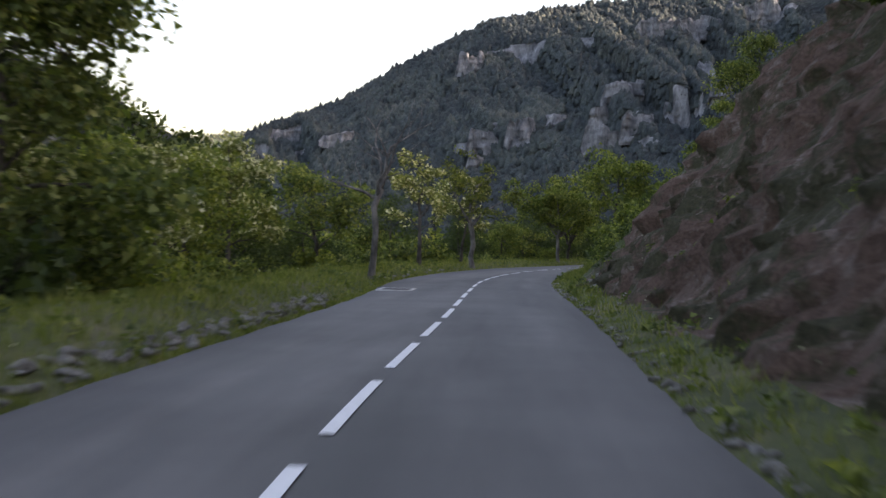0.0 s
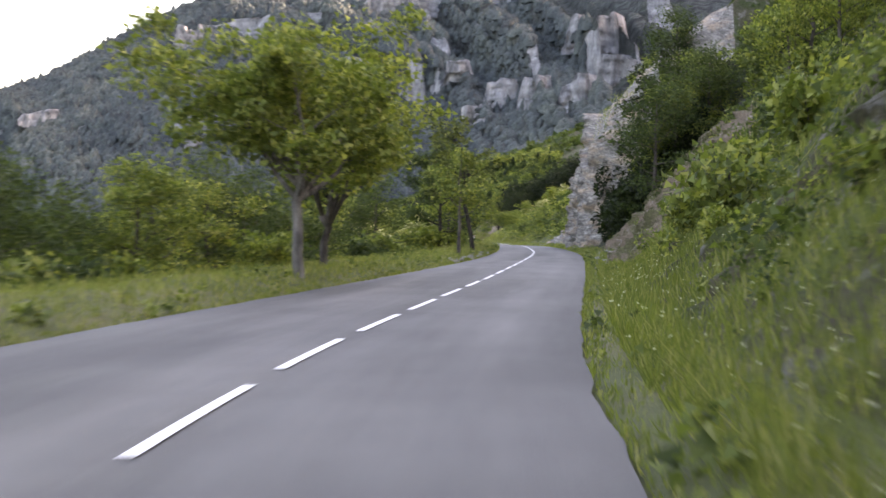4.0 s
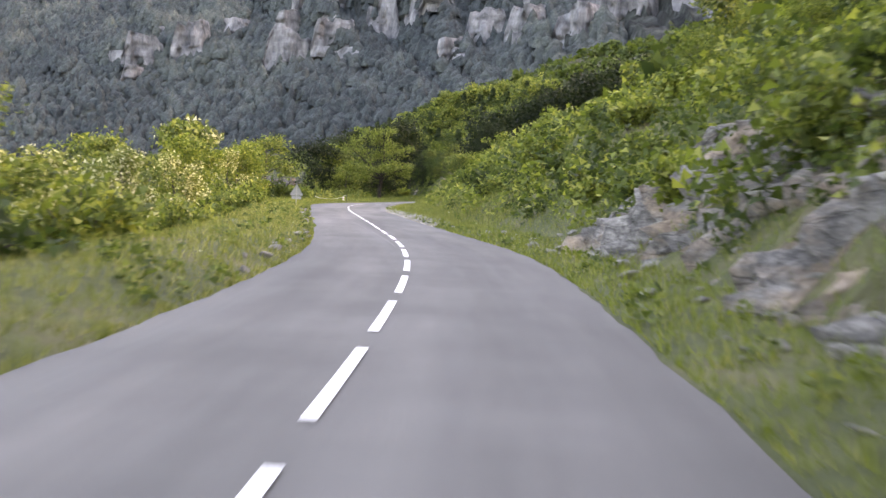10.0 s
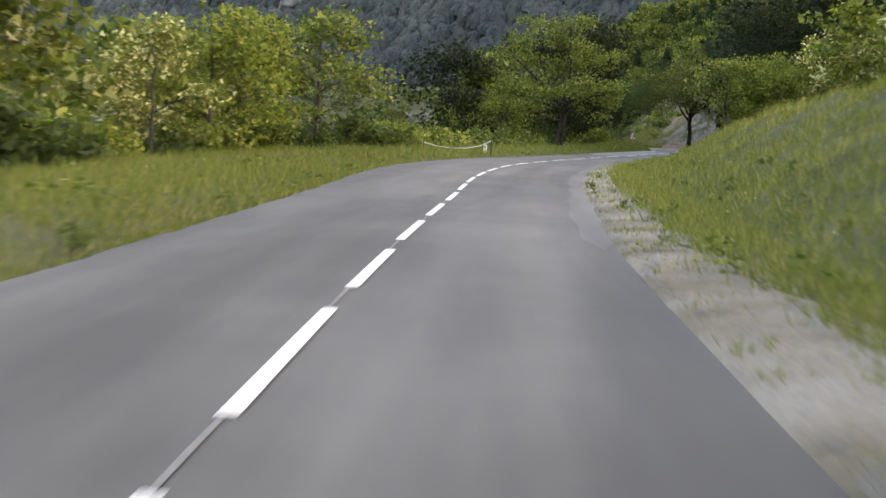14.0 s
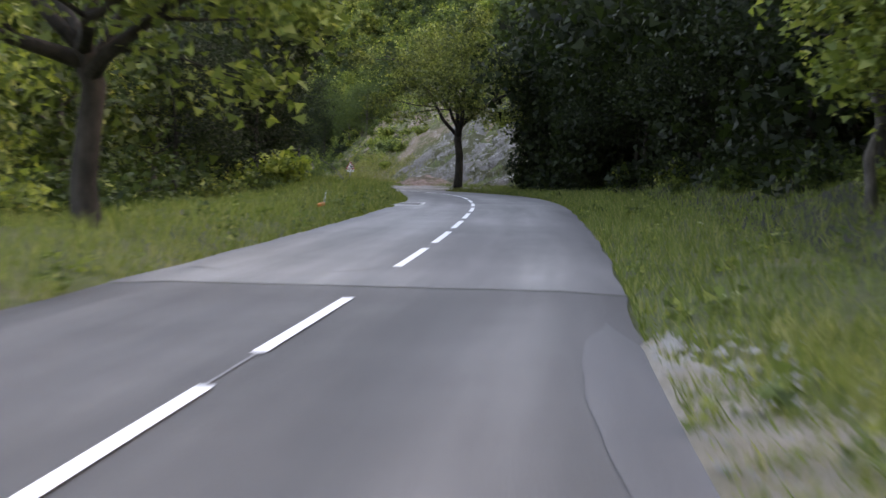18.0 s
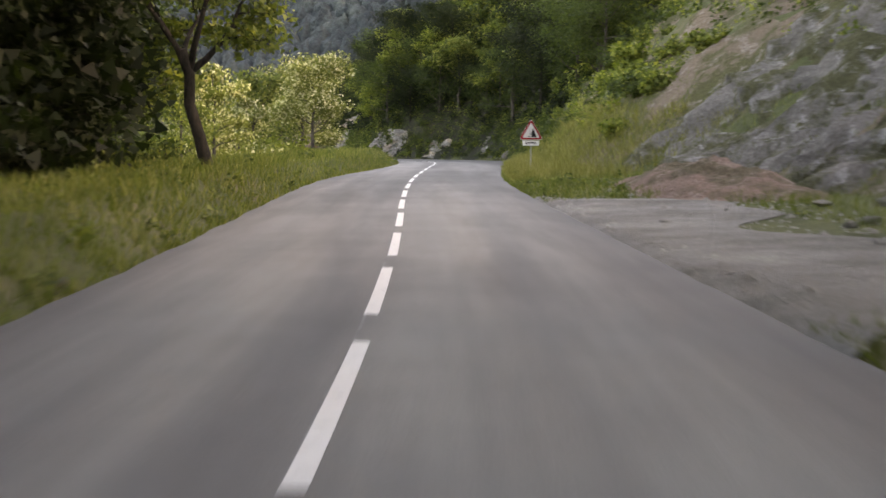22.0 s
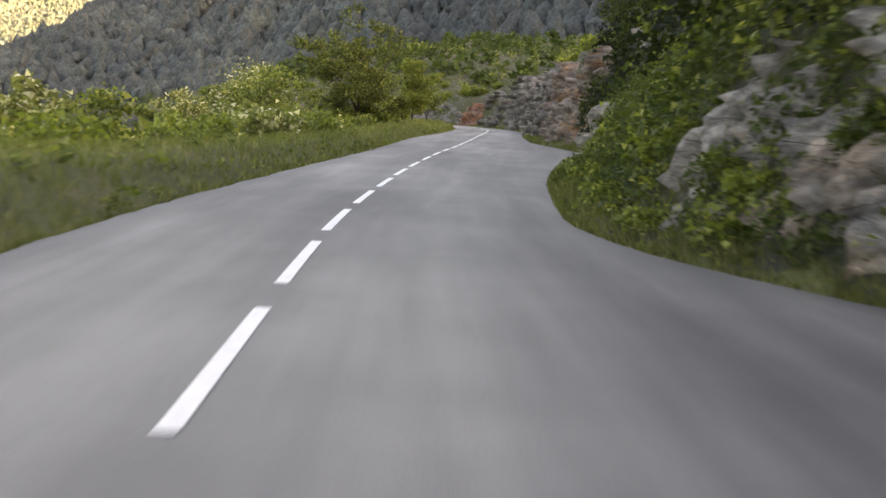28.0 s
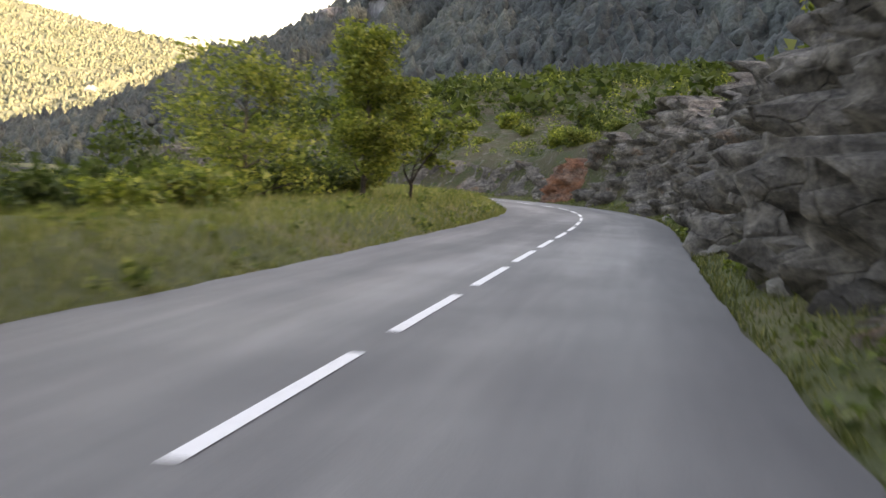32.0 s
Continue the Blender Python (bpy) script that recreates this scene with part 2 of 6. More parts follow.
def cliff(t, b):
    tall = noise_tex(t, 0.15, 9, 0.74, "Object", (1, 1, 0.25))
    beds = noise_tex(t, 0.07, 6, 0.7, "Object", (0.4, 0.4, 3.0))
    rust = noise_tex(t, 0.035, 4, 0.6)
    wall = ramp(t, tall, [(0.35, (0.07, 0.076, 0.085)), (0.44, (0.155, 0.165, 0.18)), (0.54, (0.25, 0.262, 0.28)), (0.66, (0.40, 0.412, 0.43))])
    wall = mix(t, wall, ramp(t, beds, [(0.4, (0.6, 0.6, 0.62)), (0.55, (1.1, 1.1, 1.1))]), 0.5, "MULTIPLY")
    wall = mix(t, wall, (0.36, 0.31, 0.27), ramp(t, rust, [(0.64, (0, 0, 0)), (0.74, (0.35, 0.35, 0.35))]))
    t.links.new(wall, b.inputs["Base Color"])
    add_bump(t, b, tall, 1.0, 4.0)


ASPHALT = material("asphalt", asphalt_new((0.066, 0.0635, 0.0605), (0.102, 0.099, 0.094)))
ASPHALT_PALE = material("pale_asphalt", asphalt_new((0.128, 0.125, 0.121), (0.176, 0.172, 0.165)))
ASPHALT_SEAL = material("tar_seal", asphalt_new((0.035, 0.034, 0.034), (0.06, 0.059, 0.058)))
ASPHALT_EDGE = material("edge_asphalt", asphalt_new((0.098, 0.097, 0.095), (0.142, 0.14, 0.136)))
PAINT = material("road_paint", paint, 0.7)
GRASS_SOIL = material("grass_soil", soil([(0.3, (0.045, 0.056, 0.022)), (0.5, (0.085, 0.098, 0.036)), (0.65, (0.14, 0.125, 0.065))]))
FOREST_SOIL = material("forest_soil", soil([(0.3, (0.014, 0.018, 0.010)), (0.55, (0.028, 0.03, 0.018)), (0.7, (0.055, 0.05, 0.035))], 3.0))
EARTH = material("red_earth", bank((0.17, 0.108, 0.082), (0.08, 0.076, 0.042), (0.25, 0.19, 0.16)), 0.95)
GRAVEL = material("gravel", soil([(0.34, (0.17, 0.15, 0.09)), (0.44, (0.27, 0.235, 0.18)), (0.56, (0.35, 0.31, 0.26)), (0.68, (0.42, 0.385, 0.335))], 22.0))
GRAVEL_GREY = material("grey_gravel", soil([(0.34, (0.16, 0.155, 0.14)), (0.5, (0.25, 0.245, 0.23)), (0.66, (0.36, 0.35, 0.33))], 22.0))
SCREE = material("scree", bank((0.215, 0.165, 0.12), (0.105, 0.105, 0.045), (0.30, 0.255, 0.21)), 0.95)
MOUND = material("mound_earth", bank((0.25, 0.17, 0.135), (0.15, 0.12, 0.075), (0.33, 0.25, 0.205)), 0.95)
SCREE_GREY = material("grey_scree", bank((0.21, 0.195, 0.175), (0.10, 0.10, 0.05), (0.36, 0.345, 0.325)), 0.95)
GREEN_BANK = material("green_bank", bank((0.085, 0.08, 0.042), (0.075, 0.098, 0.028), (0.19, 0.18, 0.15)), 0.95)
HILLSIDE = material("hillside", bank((0.07, 0.068, 0.04), (0.05, 0.065, 0.026), (0.15, 0.145, 0.13)), 0.95)
ROCK = material("limestone", rock((0.50, 0.475, 0.435), (0.095, 0.093, 0.09), (0.43, 0.335, 0.255), 0.555))
ROCK_BEDDED = material("bedded_limestone", rock((0.27, 0.255, 0.23), (0.04, 0.038, 0.038), (0.26, 0.15, 0.09), 0.66, (1, 1, 1.1)))
ROCK_RED = material("red_limestone", rock((0.26, 0.185, 0.15), (0.09, 0.055, 0.045), (0.25, 0.115, 0.07), 0.5))
ROCK_RUST = material("rust_limestone", rock((0.36, 0.30, 0.255), (0.085, 0.07, 0.06), (0.31, 0.18, 0.11), 0.56))
STONE = material("loose_stone", soil([(0.3, (0.19, 0.185, 0.165)), (0.5, (0.29, 0.28, 0.255)), (0.66, (0.42, 0.405, 0.37))], 9.0))
LEAF_OAK = material("oak_leaf", foliage((0.051, 0.075, 0.024), (0.172, 0.217, 0.063), (0.299, 0.314, 0.105)))
LEAF_DARK = material("dark_leaf", foliage((0.023, 0.042, 0.016), (0.072, 0.104, 0.033)))
LEAF_LIME = material("young_leaf", foliage((0.062, 0.092, 0.022), (0.185, 0.230, 0.056), (0.291, 0.314, 0.095)))
LEAF_BLOSSOM = material("blossom_leaf", foliage((0.093, 0.116, 0.039), (0.265, 0.284, 0.106), (0.727, 0.688, 0.555), 0.8))
LEAF_PINE = material("pine_needle", foliage((0.016, 0.030, 0.019), (0.047, 0.074, 0.038)))
GRASS = material("grass_blade", foliage((0.088, 0.118, 0.030), (0.175, 0.215, 0.058), (0.285, 0.280, 0.125)))
GRASS_MEADOW = material("meadow_grass", foliage((0.10, 0.122, 0.040), (0.185, 0.205, 0.075), (0.31, 0.295, 0.16), 0.85))
GRASS_DULL = material("dull_grass", foliage((0.058, 0.072, 0.028), (0.125, 0.14, 0.054), (0.24, 0.225, 0.12)))
GRASS_DRY = material("dry_grass", foliage((0.155, 0.155, 0.050), (0.270, 0.260, 0.095), (0.40, 0.36, 0.185), 0.85))
BARK = material("bark", bark_of((0.035, 0.03, 0.026), (0.13, 0.115, 0.10)))
BARK_PALE = material("pale_bark", bark_of((0.06, 0.056, 0.052), (0.215, 0.20, 0.185)))
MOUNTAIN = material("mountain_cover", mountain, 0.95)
CLIFF = material("pale_cliff", cliff, 0.95)
SIGN_BACK = material("sign_back", plain((0.36, 0.38, 0.40), 0.45, 0.6))
SIGN_RED = material("sign_red", plain((0.45, 0.03, 0.04), 0.4))
SIGN_WHITE = material("sign_white", plain((0.80, 0.80, 0.78), 0.4, 0.0, 0.12))
SIGN_BLACK = material("sign_black", plain((0.015, 0.015, 0.018), 0.5))
STEEL = material("galvanised_steel", plain((0.45, 0.46, 0.47), 0.4, 0.8))
WHITE = material("white_plastic", plain((0.78, 0.78, 0.76), 0.45, 0.0, 0.2))
# Lighter set of far-wood colours, the hills' sunlight put into the tone.
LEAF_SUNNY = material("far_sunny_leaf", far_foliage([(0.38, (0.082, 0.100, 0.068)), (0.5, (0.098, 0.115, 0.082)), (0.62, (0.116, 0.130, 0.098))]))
# Bluish forest colours with the haze of distance mixed in.
LEAF_FAR_HAZED = material("hazed_far_forest", far_foliage([(0.38, (0.029, 0.041, 0.046)), (0.48, (0.044, 0.058, 0.062)), (0.56, (0.060, 0.077, 0.075)), (0.66, (0.094, 0.107, 0.096))]))
LEAF_OLIVE = material("olive_leaf", foliage((0.040, 0.056, 0.018), (0.125, 0.150, 0.042), (0.205, 0.220, 0.07)))
BARK_DARK = material("dark_bark", bark_of((0.014, 0.012, 0.010), (0.05, 0.043, 0.036)))
# Leaf colour set near black to stand in for the wood's deep shade.
LEAF_SHADE_TONE = material("shade_toned_leaf", foliage((0.007, 0.012, 0.006), (0.022, 0.035, 0.013)))
FLOWER = material("pale_flower", foliage((0.45, 0.45, 0.36), (0.75, 0.74, 0.66)))
ORANGE = material("orange_plastic", plain((0.70, 0.20, 0.03), 0.5))

# ---- the road's line ----
START_X, START_Y = -0.99, 7.15
HEADINGS = [-5.2, -8.6, -8.2, -8.4, -11.9, -17.3, -23.4, -24.3, -23.7, -23.7, -22.3, -20.5, -19.8, -19.9, -17.2, -13.2, -12.4, -12.1, -12.6, -13.8, -14.1, -19.2, -26.7, -28.9, -27.3, -25.3, -20.5, -12.9, -9.1, -8.5, -10.1, -11.3, -9.6, -1.3, 5.8, 7.8, 5.0, 3.3, 1.9, 2.5, 2.9, 3.1, 3.1]
LEVELS = [0.01, 0.07, 0.06, 0.17, 0.36, 0.60, 0.79, 0.86, 0.86, 0.89, 0.82, 0.92, 1.13, 1.21, 1.14, 1.10, 1.02, 0.66, 0.41, 0.36, 0.36, 0.24]
HEADINGS = [-5.2] * 5 + HEADINGS[:-1] + [3.5, 8, 20, 36, 50, 58, 60, 60]
LEVELS = [0.0] * 3 + LEVELS[:-1] + [0.25, 0.2, 0.18, 0.18, 0.18]
S_MIN, S_MAX, STEP = -60.0, 635.0, 0.5


def knots(values, first, gap, s):
    u = np.clip((np.asarray(s, float) - first) / gap, 0, len(values) - 1.001)
    i = u.astype(int)
    a = u - i
    v = np.asarray(values, float)
    p0, p1, p2, p3 = (v[np.clip(i + j, 0, len(v) - 1)] for j in (-1, 0, 1, 2))
    return 0.5 * (2 * p1 + (p2 - p0) * a + (2 * p0 - 5 * p1 + 4 * p2 - p3) * a * a + (3 * p1 - p0 - 3 * p2 + p3) * a ** 3)


line_s = np.arange(S_MIN, S_MAX + STEP, STEP)
mid_h = np.radians(knots(HEADINGS, -65.0, 13.0, line_s + STEP / 2))
line_x = np.concatenate([[0.0], np.cumsum(-np.sin(mid_h) * STEP)])[:-1]
line_y = np.concatenate([[0.0], np.cumsum(np.cos(mid_h) * STEP)])[:-1]
zero = int(round((0 - S_MIN) / STEP))
line_x += START_X - line_x[zero]
line_y += START_Y - line_y[zero]
line_z = knots(LEVELS, -78.0, 26.0, line_s)
line_h = np.radians(knots(HEADINGS, -65.0, 13.0, line_s))


def along(s, l, up=0.0):
    """World places for distances along the road, metres to the right of its middle line, and metres above the asphalt."""
    s, l, up = np.broadcast_arrays(np.asarray(s, float), np.asarray(l, float), np.asarray(up, float))
    x, y, z, h = (np.interp(s, line_s, v) for v in (line_x, line_y, line_z, line_h))
    return np.stack([x + l * np.cos(h), y + l * np.sin(h), z + up], -1)


def heading(s):
    return float(np.interp(s, line_s, line_h))


def table(rows, column):
    keys = [r[0] for r in rows]
    vals = [r[column] for r in rows]
    return lambda s: np.interp(s, keys, vals)


# s, left half width, right half width
WIDTHS = [(-60, 2.3, 2.6), (30, 2.35, 2.5), (45, 3.0, 2.5), (75, 3.3, 2.7), (95, 2.8, 2.6), (115, 2.2, 2.6), (175, 2.0, 2.45), (190, 2.0, 2.75),
          (215, 2.15, 2.45), (245, 2.4, 2.5), (270, 3.2, 3.15), (285, 2.9, 2.9), (298, 2.5, 2.4), (320, 2.3, 2.55), (333, 2.0, 2.9), (348, 2.2, 3.3),
          (362, 2.3, 2.8), (392, 2.6, 2.75), (405, 1.75, 3.1), (420, 1.75, 3.6), (430, 2.0, 5.5), (440, 2.1, 8.4), (450, 2.2, 8.6), (457, 2.3, 4.5),
          (461, 2.35, 2.8), (476, 2.2, 3.25), (488, 2.1, 4.2), (496, 2.4, 5.3), (505, 2.7, 4.2), (510, 2.8, 3.0), (526, 2.4, 2.6), (545, 2.6, 2.7), (635, 2.6, 2.7)]
def eased(rows, column, reach=5.0):
    """A table read with its corners rounded off."""
    raw = table(rows, column)
    return lambda s: sum(raw(np.asarray(s, float) + reach * k / 4) for k in range(-4, 5)) / 9


left_of, right_of = eased(WIDTHS, 1), eased(WIDTHS, 2, 4.0)
# s, verge, rise per metre of the bank, height of its steep part, rise per metre above it
RIGHT = [(-60, 1.3, 1.3, 10, 0.6), (0, 1.3, 1.35, 9, 0.6), (38, 1.3, 1.3, 7, 0.6), (52, 0.9, 1.05, 6, 0.6), (95, 1.2, 1.1, 8, 0.7), (112, 1.6, 1.15, 9, 0.8),
         (138, 2.2, 1.2, 9, 0.8), (148.5, 2.0, 1.5, 10, 0.9), (150.5, 1.1, 6.0, 11, 0.9), (164, 1.2, 6.0, 10, 0.8), (168, 1.6, 1.5, 6, 0.8), (190, 1.6, 1.0, 4, 0.6),
         (215, 1.3, 0.95, 3.4, 0.45), (240, 1.8, 0.8, 2.8, 0.35), (270, 2.0, 0.66, 2.0, 0.2), (295, 2.2, 0.4, 1.4, 0.3), (340, 3.0, 0.35, 1.4, 0.5), (356, 5.0, 0.8, 6, 0.6),
         (384, 5.5, 0.8, 8, 0.6), (394, 2.0, 0.9, 7, 0.6), (402, 1.3, 1.05, 7, 0.6), (420, 1.0, 1.2, 7, 0.7), (432, 0.7, 1.9, 8, 0.8), (455, 0.6, 2.0, 8, 0.8), (480, 0.8, 1.9, 7, 0.7),
         (490, 1.3, 2.6, 6, 0.7), (503, 1.0, 2.4, 5.0, 0.6), (508, 1.5, 2.8, 5.0, 0.6), (520, 1.4, 3.0, 5.4, 0.45), (535, 1.2, 2.8, 5.2, 0.42), (560, 1.0, 2.6, 4.4, 0.42), (579, 1.0, 2.4, 3.6, 0.38), (588, 1.4, 1.6, 2.2, 0.30), (635, 2.0, 1.2, 1.6, 0.28)]
verge_r, rise_r, high_r, above_r = (table(RIGHT, c) for c in (1, 2, 3, 4))
# s, verge width, lift of the verge, fall per metre behind it, depth reached
LEFT = [(-60, 3.0, 0.3, 0.35, 7), (40, 2.2, 0.35, 0.3, 6), (100, 3.0, 0.2, 0.3, 6), (140, 2.2, 0.25, 0.4, 8), (230, 2.6, 0.25, 0.4, 8), (262, 5.0, 0.1, 0.3, 6),
        (322, 3.5, 0.16, 0.3, 6), (338, 3.5, 0.42, 0.3, 6), (362, 3.0, 0.45, 0.3, 6), (400, 3.5, 0.5, 0.3, 7), (440, 3.5, 0.6, 0.35, 8), (466, 2.4, 0.5, 0.35, 8), (478, 1.6, 0.42, 0.35, 8), (498, 1.8, 0.38, 0.32, 8), (518, 2.4, 0.36, 0.3, 8), (534, 3.6, 0.38, 0.3, 8), (560, 7.0, 0.4, 0.25, 6), (635, 6.0, 0.4, 0.3, 6)]
verge_l, lift_l, fall_l, deep_l = (table(LEFT, c) for c in (1, 2, 3, 4))


def hump(x):
    return x * x * (3 - 2 * x)


def wobble(s, l, scale, seed=0.0):
    """A smooth uneven surface from -1 to 1."""
    a = np.sin(s * scale + seed) * np.cos(l * scale * 1.3 + seed * 2.1) + 0.6 * np.sin(s * scale * 2.3 + l * scale * 1.9 + seed * 0.7)
    return (a + 0.35 * np.sin(s * scale * 5.1 - l * scale * 4.3 + seed)) / 1.95


def ground_up(s, l):
    """How far the ground lies above the asphalt."""
    s, l = np.broadcast_arrays(np.asarray(s, float), np.asarray(l, float))
    wr, wl = right_of(s), left_of(s)
    d = np.maximum(l - wr, 0)
    v = verge_r(s)
    beyond = np.maximum(d - v, 0)
    steep = high_r(s) / rise_r(s)
    up = 0.16 * hump(np.clip(d / np.maximum(v, 0.1), 0, 1)) + rise_r(s) * np.minimum(beyond, steep) * (0.9 + 0.1 * wobble(s, l, 0.5)) + above_r(s) * (np.minimum(np.maximum(beyond - steep, 0), 22) + 0.5 * np.maximum(beyond - steep - 22, 0))
    up = np.where(beyond > 0, up + np.clip(beyond / 4, 0, 1) * 0.5 * wobble(s, l, 0.9, 2.0), up)
    e = np.maximum(-l - wl, 0)
    vl = verge_l(s)
    past = np.maximum(e - vl, 0)
    low = lift_l(s) * hump(np.clip(e / 1.2, 0, 1)) - np.minimum(fall_l(s) * past, deep_l(s)) + np.maximum(past - 34, 0) * 0.25
    low = low + np.clip(e / 3, 0, 1) * 0.1 * wobble(s, l, 0.8, 4.0)
    return np.where(l > 0, up, low) - 0.02 + 0.02 * np.clip(np.maximum(d, e) / 0.3, 0, 1)


def on_ground(s, l, sink=0.0):
    return Vector(along(s, l, float(ground_up(s, l)) - sink))


# ---- mesh helpers ----
def mesh(name, verts, faces, mats, parent=None, label="", smooth=False, picks=None, uvs=None):
    me = bpy.data.meshes.new(name)
    verts = np.asarray(verts, np.float32)
    faces = np.asarray(faces, np.int32)
    n, k = faces.shape
    me.vertices.add(len(verts))
    me.vertices.foreach_set("co", verts.ravel())
    me.loops.add(n * k)
    me.loops.foreach_set("vertex_index", faces.ravel())
    me.polygons.add(n)
    me.polygons.foreach_set("loop_start", np.arange(0, n * k, k, dtype=np.int32))
    if smooth:
        me.polygons.foreach_set("use_smooth", np.ones(n, bool))
    for m in mats if isinstance(mats, (list, tuple)) else [mats]:
        me.materials.append(m)
    if picks is not None:
        me.polygons.foreach_set("material_index", np.asarray(picks, np.int32))
    if uvs is not None:
        layer = me.uv_layers.new(name="UVMap")
        layer.data.foreach_set("uv", np.asarray(uvs, np.float32)[faces.ravel()].ravel())
    me.update(calc_edges=True)
    ob = new(name, me)
    ob.parent = parent
    if label:
        ob["label"] = label
    return ob


def part(name, bm, mat, parent, label="", smooth=False):
    me = bpy.data.meshes.new(name)
    if smooth:
        for fc in bm.faces:
            fc.smooth = True
    bm.to_mesh(me)
    bm.free()
    me.materials.append(mat)
    ob = new(name, me)
    ob.parent = parent
    if label:
        ob["label"] = label
    return ob


def grid_faces(rows, cols):
    i = np.arange((rows - 1) * (cols - 1))
    a = i // (cols - 1) * cols + i % (cols - 1)
    return np.stack([a, a + 1, a + cols + 1, a + cols], 1)


def tube(bm, points, radii, sides=6, join=False):
    """A tapered tube through points, grown from the nearest part of what is there if join is set."""
    rings = []
    nearest = min(bm.verts, key=lambda v: (v.co - points[0]).length_squared) if join else None
    for n, (pnt, r) in enumerate(zip(points, radii)):
        way = (points[min(n + 1, len(points) - 1)] - points[max(n - 1, 0)]).normalized()
        across = way.cross(Vector((0.31, 0.9, 0.2))).normalized()
        other = way.cross(across)
        rings.append([bm.verts.new(pnt + r * (math.cos(a) * across + math.sin(a) * other)) for a in (2 * math.pi * k / sides for k in range(sides))])
    for lower, upper in zip(rings, rings[1:]):
        for k in range(sides):
            bm.faces.new((lower[k], lower[(k + 1) % sides], upper[(k + 1) % sides], upper[k]))
    bm.faces.new(rings[-1])
    bm.faces.new(rings[0][::-1])
    if nearest:
        bm.faces.new((rings[0][0], rings[0][1], nearest))


# ---- ground, mountains ----


def ground_sheet():
    ss = np.arange(S_MIN, S_MAX, 1.25)
    ls = np.concatenate([-np.array([70, 58, 48, 40, 34, 29, 25, 21, 18, 15.5, 13, 11, 9.5, 8.2, 7.2, 6.3, 5.5, 4.9, 4.3, 3.8, 3.4, 3.0, 2.6, 2.2, 1.8]), [0],
                         [1.8, 2.2, 2.6, 2.9, 3.2, 3.5, 3.8, 4.1, 4.5, 4.9, 5.3, 5.8, 6.3, 6.9, 7.5, 8.2, 9, 10, 11, 12.2, 13.5, 15, 17, 19, 22, 25, 29, 34, 40, 48, 58, 70]])
    s, l = np.meshgrid(ss, ls, indexing="ij")
    up = ground_up(s, l) - np.where((l < right_of(s) + 0.05) & (l > -left_of(s) - 0.05), 0.12, 0)
    verts = along(s, l, up).reshape(-1, 3)
    faces = grid_faces(len(ss), len(ls))
    cs, cl = s.ravel()[faces].mean(1), l.ravel()[faces].mean(1)
    d = cl - right_of(cs)
    picks = np.zeros(len(faces), int)
    bank = d > verge_r(cs)
    picks[bank] = 0
    patch = wobble(cs, cl, 0.35, 1.0)
    picks[bank & (cs < 42)] = 1
    picks[(d > 0.95 + 0.3 * patch) & (cs < 46)] = 1
    picks[bank & (cs > 104) & (cs < 136) & (patch > -0.45)] = 2
    picks[bank & (cs > 168) & (cs < 190) & (patch > 0.0)] = 2
    picks[bank & (cs > 352) & (cs < 420) & (patch > -0.15)] = 2
    picks[bank & (d < 40) & (cs > 296) & (cs < 350)] = 4
    picks[(d > 0.15) & (cs > 424) & (cs < 500)] = 4
    picks[bank & (cs >= 42) & (cs < 104)] = 5
    picks[bank & (cs > 192) & (cs < 296)] = 0
    picks[bank & (cs > 136) & (cs < 149)] = 4
    picks[bank & (cs >= 149) & (cs < 169)] = 7
    picks[bank & (cs > 500)] = 6
    picks[bank & (d > 11)] = 6
    picks[(cl < -left_of(cs) - verge_l(cs) - 1.5)] = 4
    return tagged(mesh("ground", verts, faces, [GRASS_SOIL, EARTH, SCREE, GRAVEL, FOREST_SOIL, GREEN_BANK, HILLSIDE, ROCK], smooth=True, picks=picks),
                  "grassy roadside verges, earthy banks and scree", "ground", kind="structure")


ground_sheet()

# The unseen right end is added high to keep the sun off the road.
CREST = [(-420, 1000, -9), (-330, 1050, -9), (-240, 1085, -8), (-190, 1120, 2), (-150, 1165, 42), (-103, 1203, 88), (-60, 1240, 112), (6, 1290, 142), (80, 1330, 193), (160, 1345, 238),
         (225, 1350, 256), (340, 1340, 275), (480, 1280, 285), (620, 1130, 290), (680, 900, 285), (690, 600, 280), (690, 200, 270), (690, -300, 260), (690, -900, 240)]


